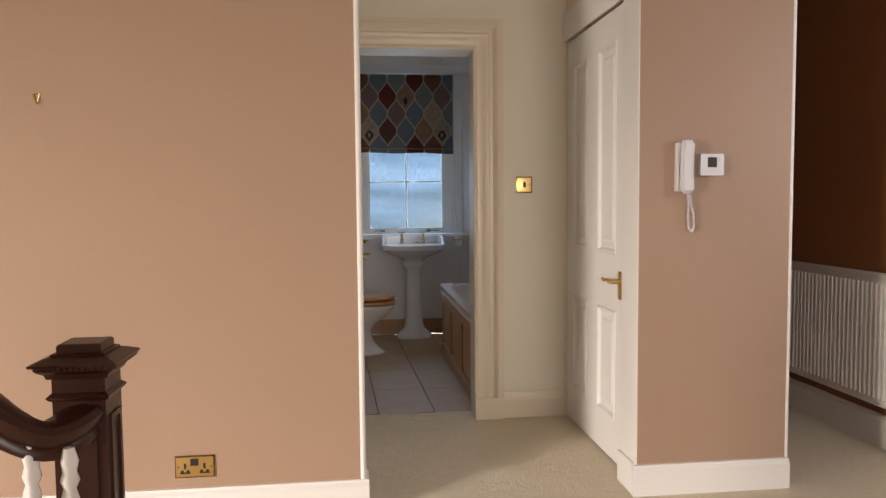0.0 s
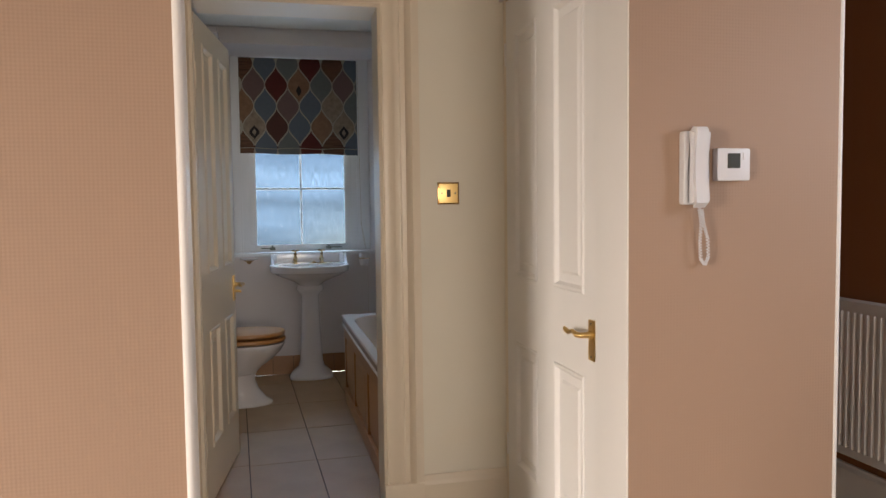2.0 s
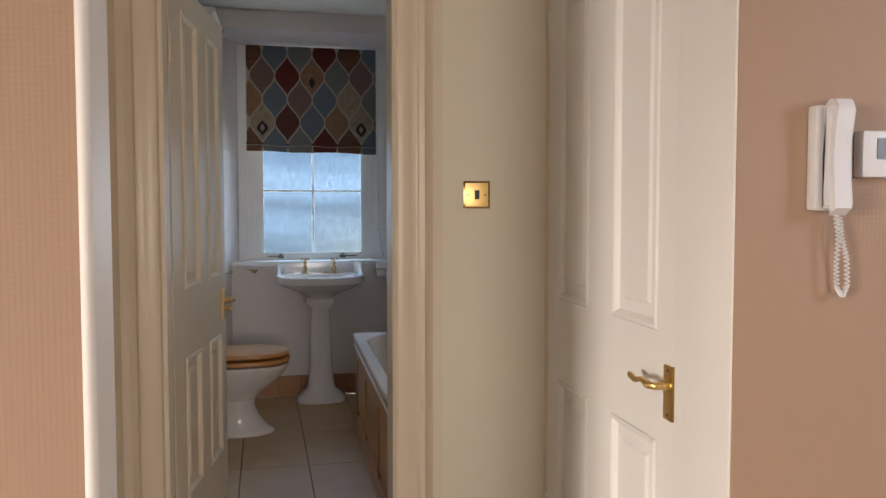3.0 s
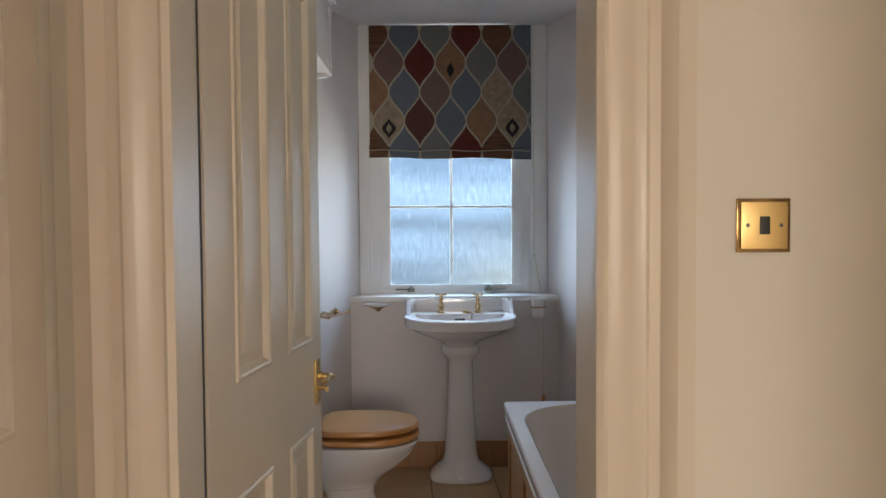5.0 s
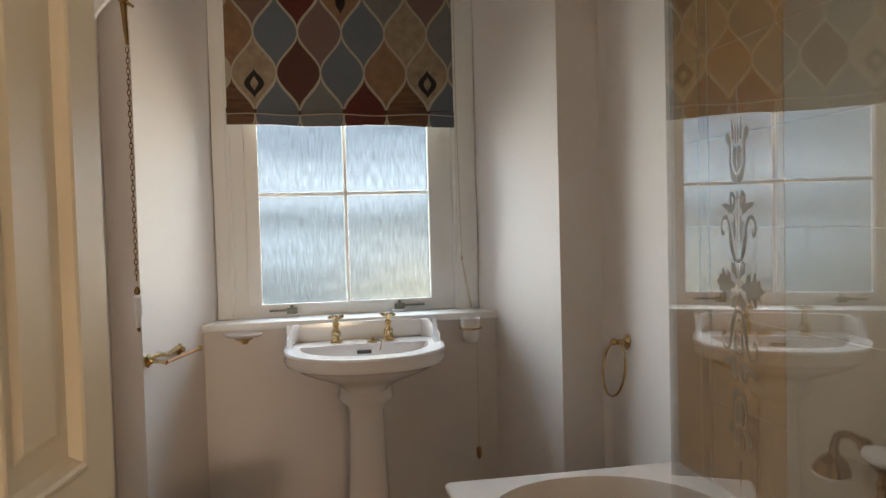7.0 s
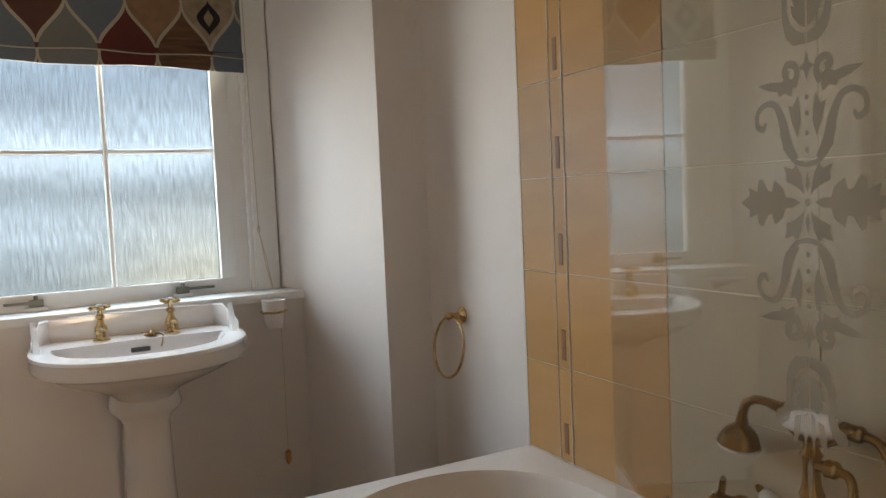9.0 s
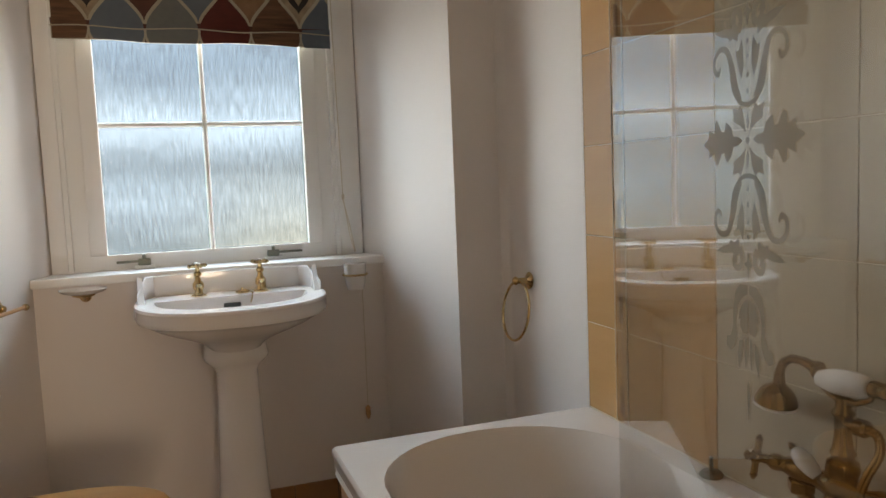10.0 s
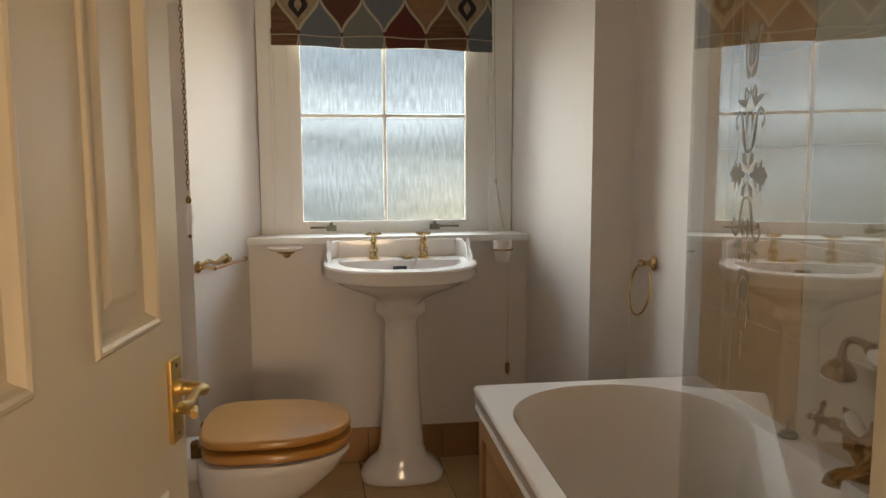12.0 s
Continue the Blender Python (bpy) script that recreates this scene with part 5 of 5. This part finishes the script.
# ---- hall things ----
def hall_things():
    # intercom handset on the pier
    p = thing("intercom", "white door-entry handset on the salmon pier with a coiled cord", "intercom", (1.300, Y_HALL, 1.345))
    local("base", box(-0.037, 0.020, -0.026, 0.0, -0.100, 0.096, 0.010), PLASTIC, p, "white plastic base")
    prof = [(-0.105, 0.026), (-0.108, 0.040), (-0.095, 0.056), (-0.05, 0.052), (0.0, 0.048), (0.05, 0.052), (0.090, 0.058), (0.104, 0.050), (0.106, 0.034), (0.098, 0.024)]
    bm = prism([(-d, z) for z, d in prof], "x", -0.029, 0.031)
    bmesh.ops.bevel(bm, geom=[e for e in bm.edges if len(e.link_faces) == 2 and e.calc_face_angle(0) > 1.2], offset=0.013, segments=4, affect="EDGES")
    local("handset", bm, PLASTIC, p, "white plastic handset")
    pts = []
    base = [(0.012, -0.022, -0.104), (0.016, -0.026, -0.150), (0.014, -0.024, -0.200), (0.018, -0.022, -0.245), (0.032, -0.020, -0.262), (0.042, -0.020, -0.240), (0.038, -0.022, -0.190), (0.026, -0.022, -0.150), (0.022, -0.020, -0.112)]
    n = 0
    for i in range(len(base) - 1):
        for q in range(36):
            c = Vector(base[i]).lerp(Vector(base[i + 1]), q / 36)
            a = n * 2 * math.pi / 6.0
            pts.append((c.x + 0.0042 * math.cos(a), c.y + 0.0042 * math.sin(a), c.z))
            n += 1
    local("cord", tube(pts, 0.0017, 5), PLASTIC, p, "white coiled cord")
    # thermostat
    t = thing("thermostat", "white room thermostat with a grey display on the salmon pier", "thermostat", (1.414, Y_HALL, 1.352))
    local("case", box(-0.050, 0.050, -0.026, 0.0, -0.044, 0.044, 0.007), PLASTIC, t)
    local("display", box(-0.020, 0.018, -0.0275, -0.025, -0.010, 0.030), LCD, t, "grey display")
    local("dial", box(0.026, 0.036, -0.029, -0.025, 0.012, 0.032, 0.002), PLASTIC, t)
    # "22" drawn as plain bars
    local("digits", merged(*[box(x, x + w, -0.0281, -0.0276, z, z + h) for x, w, z, h in ((-0.009, 0.006, 0.017, 0.0015), (-0.009, 0.006, 0.010, 0.0015), (-0.009, 0.006, 0.003, 0.0015), (0.001, 0.006, 0.017, 0.0015), (0.001, 0.006, 0.010, 0.0015), (0.001, 0.006, 0.003, 0.0015))]), DARK, t)
    # brass switch
    s = thing("light_switch", "square polished brass light switch plate with a black rocker", "light switch", (0.9150, Y_BACK, 1.299))
    local("plate", box(-0.045, 0.045, -0.005, 0.0, -0.045, 0.045, 0.0015), GILT, s, "brass plate")
    local("raised_plate", box(-0.039, 0.039, -0.009, -0.005, -0.039, 0.039, 0.0015), BRASS, s)
    local("rocker", box(-0.008, 0.008, -0.012, -0.009, -0.015, 0.015, 0.001), DARK, s, "black rocker")
    for x in (-0.028, 0.028):
        local("screw", moved(lathe([(0.0035, 0), (0.003, 0.0012)], 10), pose(x, -0.009, 0, rx=90)), STEEL, s)
    # double socket
    k = thing("double_socket", "polished brass double power socket low on the salmon wall", "power socket", (-0.640, Y_HALL, 0.211))
    local("rim", box(-0.074, 0.074, -0.005, 0.0, -0.043, 0.043, 0.0015), GILT, k, "darker brass rim")
    local("plate", box(-0.069, 0.069, -0.008, -0.005, -0.038, 0.038, 0.0012), BRASS, k, "brass plate")
    local("switches", box(-0.016, 0.014, -0.011, -0.008, 0.005, 0.032, 0.001), DARK, k, "dark switches")
    for x in (-0.036, 0.036):
        local("pin_holes", merged(box(x - 0.004, x + 0.004, -0.0085, -0.0078, -0.008, 0.014), box(x - 0.016, x - 0.005, -0.0085, -0.0078, -0.022, -0.012), box(x + 0.005, x + 0.016, -0.0085, -0.0078, -0.022, -0.012), box(x - 0.019, x + 0.019, -0.0084, -0.0077, -0.026, -0.020)), DARK, k)
    for x in (-0.061, 0.061):
        local("screw", moved(lathe([(0.0035, 0), (0.003, 0.0012)], 10), pose(x, -0.008, 0, rx=90)), STEEL, k)
    # picture hook
    h = thing("picture_hook", "small brass picture hook on the salmon wall", "hook", (-1.157, Y_HALL, 1.601))
    local("plate", merged(*[tube([(x, -0.002, 0.016), (x * 0.3, -0.004, -0.010)], 0.0022, 6) for x in (-0.012, 0.012)], tube([(-0.014, -0.002, 0.016), (0.014, -0.002, 0.016)], 0.002, 6)), BRASS, h)
    local("hook", tube([(0, -0.003, -0.008), (0, -0.006, -0.018), (0, -0.014, -0.018), (0, -0.016, -0.010)], 0.0022, 6), BRASS, h)
    # radiator
    r = thing("radiator", "white ribbed panel radiator on the dark brown wall", "radiator", (2.455, 0, 0))
    y0, y1, z0, z1 = 2.38, 4.35, 0.218, 0.850
    prof = []
    y = y0 + 0.02
    while y < y1 - 0.04:
        prof += [(0.0, y), (0.0, y + 0.010), (-0.009, y + 0.015), (-0.009, y + 0.025)]
        y += 0.0333
    prof += [(0.0, y), (0.012, y1 - 0.01), (0.012, y0 + 0.01)]
    local("panel", prism(prof, "z", z0 + 0.035, z1 - 0.045), WHITE, r, "ribbed steel panel", soft=False)
    local("frame", merged(box(-0.004, 0.014, y0, y1, z0, z0 + 0.036, 0.004), box(-0.004, 0.014, y0, y1, z1 - 0.046, z1 - 0.012, 0.004), box(-0.003, 0.013, y1 - 0.03, y1, z0, z1 - 0.02, 0.004)), WHITE, r)
    local("top_grille", box(-0.006, 0.052, y0, y1, z1 - 0.012, z1, 0.003), WHITE, r)
    local("back_panel", box(0.035, 0.050, y0, y1, z0, z1 - 0.012, 0.003), WHITE, r)
    for y in (y0 + 0.2, y1 - 0.2):
        local("bracket", box(0.050, 0.065, y - 0.02, y + 0.02, z0 + 0.1, z1 - 0.1), WHITE, r)


def set_back(top, k=1.12, cx=-0.02, cy=0.10):
    """Moves a thing of the stair away from the hall's middle and enlarges it to match; its foot stays on the floor."""
    b = top.location.copy()
    n = Vector((cx + (b.x - cx) * k, cy + (b.y - cy) * k, 0.0))
    for c in top.children_recursive:
        for v in c.data.vertices:
            w = b + v.co
            z = k * w.z - 0.148 if w.z > 0.5 else w.z * 0.824
            v.co = Vector((cx + (w.x - cx) * k, cy + (w.y - cy) * k, z)) - n
    top.matrix_world = Matrix.Translation(n)


def staircase():
    def far(x, y):
        return -0.02 + (x + 0.02) * 1.12, 0.10 + (y - 0.10) * 1.12

    nx, ny = -0.488, 1.445
    s = thing("newel_post", "dark polished mahogany newel post with a moulded square cap", "newel post", (nx, ny, 0), turn=0)
    h = 0.043
    def sq(r, z):
        return [(-r, -r, z), (r, -r, z), (r, r, z), (-r, r, z)]
    local("post", rings([sq(h, 0), sq(h, 0.928)]), MAHOGANY, s, soft=False)
    local("neck_moulding", rings([sq(h, 0.889), sq(h + 0.005, 0.892), sq(h + 0.008, 0.897), sq(h + 0.003, 0.902), sq(h, 0.904)]), MAHOGANY, s, soft=False)
    local("cap", moved(rings([sq(h, 0.928), sq(h + 0.006, 0.930), sq(h + 0.009, 0.938), sq(h + 0.018, 0.944), sq(h + 0.021, 0.951), sq(h + 0.027, 0.953), sq(h + 0.028, 0.957), sq(h + 0.008, 0.965), sq(h, 0.967), sq(h + 0.001, 0.970), sq(h - 0.007, 0.972), sq(h - 0.007, 0.983), sq(h - 0.010, 0.986)]), pose(0, 0, -0.001)), MAHOGANY, s, "moulded square cap", soft=False)
    dent = []
    for i in range(14):
        x = -0.059 + i * 0.0091
        dent += [box(x - 0.0032, x + 0.0032, -h - 0.025, -h - 0.019, 0.947, 0.952, 0.0015), box(h + 0.019, h + 0.025, x - 0.0032, x + 0.0032, 0.947, 0.952, 0.0015)]
    for q in dent:
        local("dentil", moved(q, pose(0, 0, -0.001)), MAHOGANY, s)
    for side in range(2):
        m = pose(0, 0, 0, rz=90 * side)
        fr = merged(box(-h + 0.016, h - 0.016, -h - 0.004, -h, 0.850, 0.860), box(-h + 0.016, -h + 0.024, -h - 0.004, -h, 0.06, 0.850), box(h - 0.024, h - 0.016, -h - 0.004, -h, 0.06, 0.850))
        local("panel_bead", moved(fr, m), MAHOGANY, s)
    # handrail sweeping up from the newel
    r = thing("handrail", "dark mahogany handrail easing up from the newel post", "handrail", (0, 0, -0.016))
    local("bracket_screw", moved(lathe([(0.004, 0), (0.004, 0.006)], 8), pose(nx - 0.012, ny - h - 0.055, 0.832)), STEEL, r)
    path = [(nx + 0.005, ny - h + 0.004, 0.875), (nx - 0.005, ny - h - 0.040, 0.868), (nx - 0.030, ny - h - 0.075, 0.866), (nx - 0.070, ny - h - 0.095, 0.895), (nx - 0.12, ny - h - 0.105, 0.945), (nx - 0.20, ny - h - 0.115, 1.035), (nx - 0.50, ny - h - 0.14, 1.36), (nx - 0.90, ny - h - 0.15, 1.79)]
    pts = [Vector(p) for p in path]
    loops = []
    sec = [(-0.026, -0.030), (0.026, -0.030), (0.028, -0.020), (0.024, -0.012), (0.034, 0.002), (0.036, 0.012), (0.028, 0.022), (0.0, 0.027), (-0.028, 0.022), (-0.036, 0.012), (-0.034, 0.002), (-0.024, -0.012), (-0.028, -0.020)]
    fine = []
    for i in range(len(pts) - 1):
        for q in range(6):
            t = q / 6
            a, b, c, d = pts[max(i - 1, 0)], pts[i], pts[i + 1], pts[min(i + 2, len(pts) - 1)]
            fine.append(0.5 * ((2 * b) + (c - a) * t + (2 * a - 5 * b + 4 * c - d) * t * t + (3 * b - a - 3 * c + d) * t ** 3))
    fine.append(pts[-1])
    for i, p in enumerate(fine):
        d = (fine[min(i + 1, len(fine) - 1)] - fine[max(i - 1, 0)]).normalized()
        side = d.cross(Vector((0, 0, 1))).normalized()
        up = side.cross(d)
        loops.append([p + side * u + up * v for u, v in sec])
    local("rail", rings(loops), MAHOGANY, r)
    set_back(s)
    set_back(r)
    # turned and carved white balusters
    prof = [(0.018, 0.0), (0.018, 0.20), (0.010, 0.215), (0.016, 0.24), (0.020, 0.30), (0.013, 0.36), (0.011, 0.42), (0.018, 0.44), (0.012, 0.455), (0.019, 0.50), (0.014, 0.545), (0.019, 0.565), (0.013, 0.58), (0.018, 0.63), (0.013, 0.68), (0.013, 0.700), (0.021, 0.712), (0.015, 0.722), (0.018, 0.745), (0.012, 0.762), (0.019, 0.775), (0.014, 0.790), (0.018, 0.808), (0.011, 0.830)]
    loops = []
    for rr, z in prof:
        rr *= 0.74
        loops.append([(rr * (1 + 0.14 * math.cos(3 * a + 22 * z)) * math.cos(a), rr * (1 + 0.14 * math.cos(3 * a + 22 * z)) * math.sin(a), z) for a in [2 * math.pi * i / 24 for i in range(24)]])
    first = thing("baluster", "white painted carved baluster under the handrail", "baluster", (nx + 0.008, ny - h - 0.078, 0.005), "stair balusters")
    local("shaft", rings(loops), WHITE, first)
    set_back(first)
    fx, fy = far(nx + 0.013, ny - h - 0.075)
    tagged(mesh_ob("stair_tread", box(fx - 0.026, fx + 0.026, fy - 0.060, fy + 0.060, 0.0, 0.004), CARPET, False), kind="structure")
    for dx, dy, dz in ((-0.040, -0.100, 0.018), (-0.13, -0.118, 0.100)):
        fx, fy = far(nx + dx, ny - h + dy)
        copy_thing(first, pose(fx, fy, dz * 1.12))
        tagged(mesh_ob("stair_tread", box(fx - 0.045, fx + 0.011, fy - 0.065, fy + 0.065, 0.0, dz * 1.12 + 0.004), CARPET, False), kind="structure")


# ---- outside ----
def outside():
    m = bpy.data.materials.new("daylight_backdrop")
    m.use_nodes = True
    nt = m.node_tree
    nt.nodes.clear()
    out = nt.nodes.new("ShaderNodeOutputMaterial")
    em = nt.nodes.new("ShaderNodeEmission")
    co = nt.nodes.new("ShaderNodeTexCoord")
    sep = nt.nodes.new("ShaderNodeSeparateXYZ")
    nt.links.new(co.outputs["Object"], sep.inputs[0])
    mr = nt.nodes.new("ShaderNodeMapRange")
    mr.inputs["From Min"].default_value, mr.inputs["From Max"].default_value = 0.17, 2.77
    wob = nt.nodes.new("ShaderNodeMath")
    wob.operation = "MULTIPLY_ADD"
    wob.inputs[1].default_value = 0.35
    nt.links.new(noise_tex(nt, 1.6, 4, (1, 1, 2.5)), wob.inputs[0])
    nt.links.new(sep.outputs[2], wob.inputs[2])
    nt.links.new(wob.outputs[0], mr.inputs[0])
    ramp = nt.nodes.new("ShaderNodeValToRGB")
    el = ramp.color_ramp.elements
    el[0].position, el[0].color = 0.0, (0.27, 0.27, 0.24, 1)
    el[1].position, el[1].color = 1.0, (0.70, 0.88, 1.05, 1)
    for pos, c in ((0.20, (0.34, 0.33, 0.26)), (0.27, (1.15, 1.15, 1.12)), (0.33, (0.55, 0.54, 0.50)), (0.42, (0.92, 0.94, 0.94)), (0.50, (0.52, 0.53, 0.53)), (0.58, (1.20, 1.22, 1.22)), (0.68, (0.60, 0.64, 0.68))):
        e = el.new(pos)
        e.color = (*c, 1)
    nt.links.new(mr.outputs[0], ramp.inputs[0])
    em.inputs["Strength"].default_value = SKY_WINDOW
    warm_x = nt.nodes.new("ShaderNodeMapRange")
    warm_x.inputs["From Min"].default_value, warm_x.inputs["From Max"].default_value = 0.35, 0.85
    nt.links.new(sep.outputs[0], warm_x.inputs[0])
    warm_z = nt.nodes.new("ShaderNodeMapRange")
    warm_z.inputs["From Min"].default_value, warm_z.inputs["From Max"].default_value = 1.55, 1.05
    nt.links.new(wob.outputs[0], warm_z.inputs[0])
    warm = nt.nodes.new("ShaderNodeMath")
    warm.operation = "MULTIPLY"
    nt.links.new(warm_x.outputs[0], warm.inputs[0])
    nt.links.new(warm_z.outputs[0], warm.inputs[1])
    stone = nt.nodes.new("ShaderNodeMix")
    stone.data_type = "RGBA"
    stone.inputs[7].default_value = (1.02, 0.86, 0.66, 1)
    nt.links.new(warm.outputs[0], stone.inputs[0])
    cool = nt.nodes.new("ShaderNodeMix")
    cool.data_type, cool.blend_type = "RGBA", "MULTIPLY"
    cool.inputs[0].default_value = 1.0
    cool.inputs[7].default_value = (0.82, 0.94, 1.04, 1)
    nt.links.new(ramp.outputs[0], stone.inputs[6])
    nt.links.new(stone.outputs[2], cool.inputs[6])
    nt.links.new(cool.outputs[2], em.inputs["Color"])
    nt.links.new(em.outputs[0], out.inputs[0])
    bm = bmesh.new()
    vs = [bm.verts.new(p) for p in ((-1.6, 8.3, -0.6), (2.6, 8.3, -0.6), (2.6, 8.3, 4.0), (-1.6, 8.3, 4.0))]
    bm.faces.new(vs)
    structure("backdrop_daylight", bm, m, "blurred daylight outside the bathroom window")


# ---- build ----
lights()
shell()
trims()
bathroom_door_frame()
doors()
bathroom_shell()
window()
blind()
basin()
toilet()
bath()
mixer()
screen()
fittings()
hall_things()
staircase()
outside()
tiles()
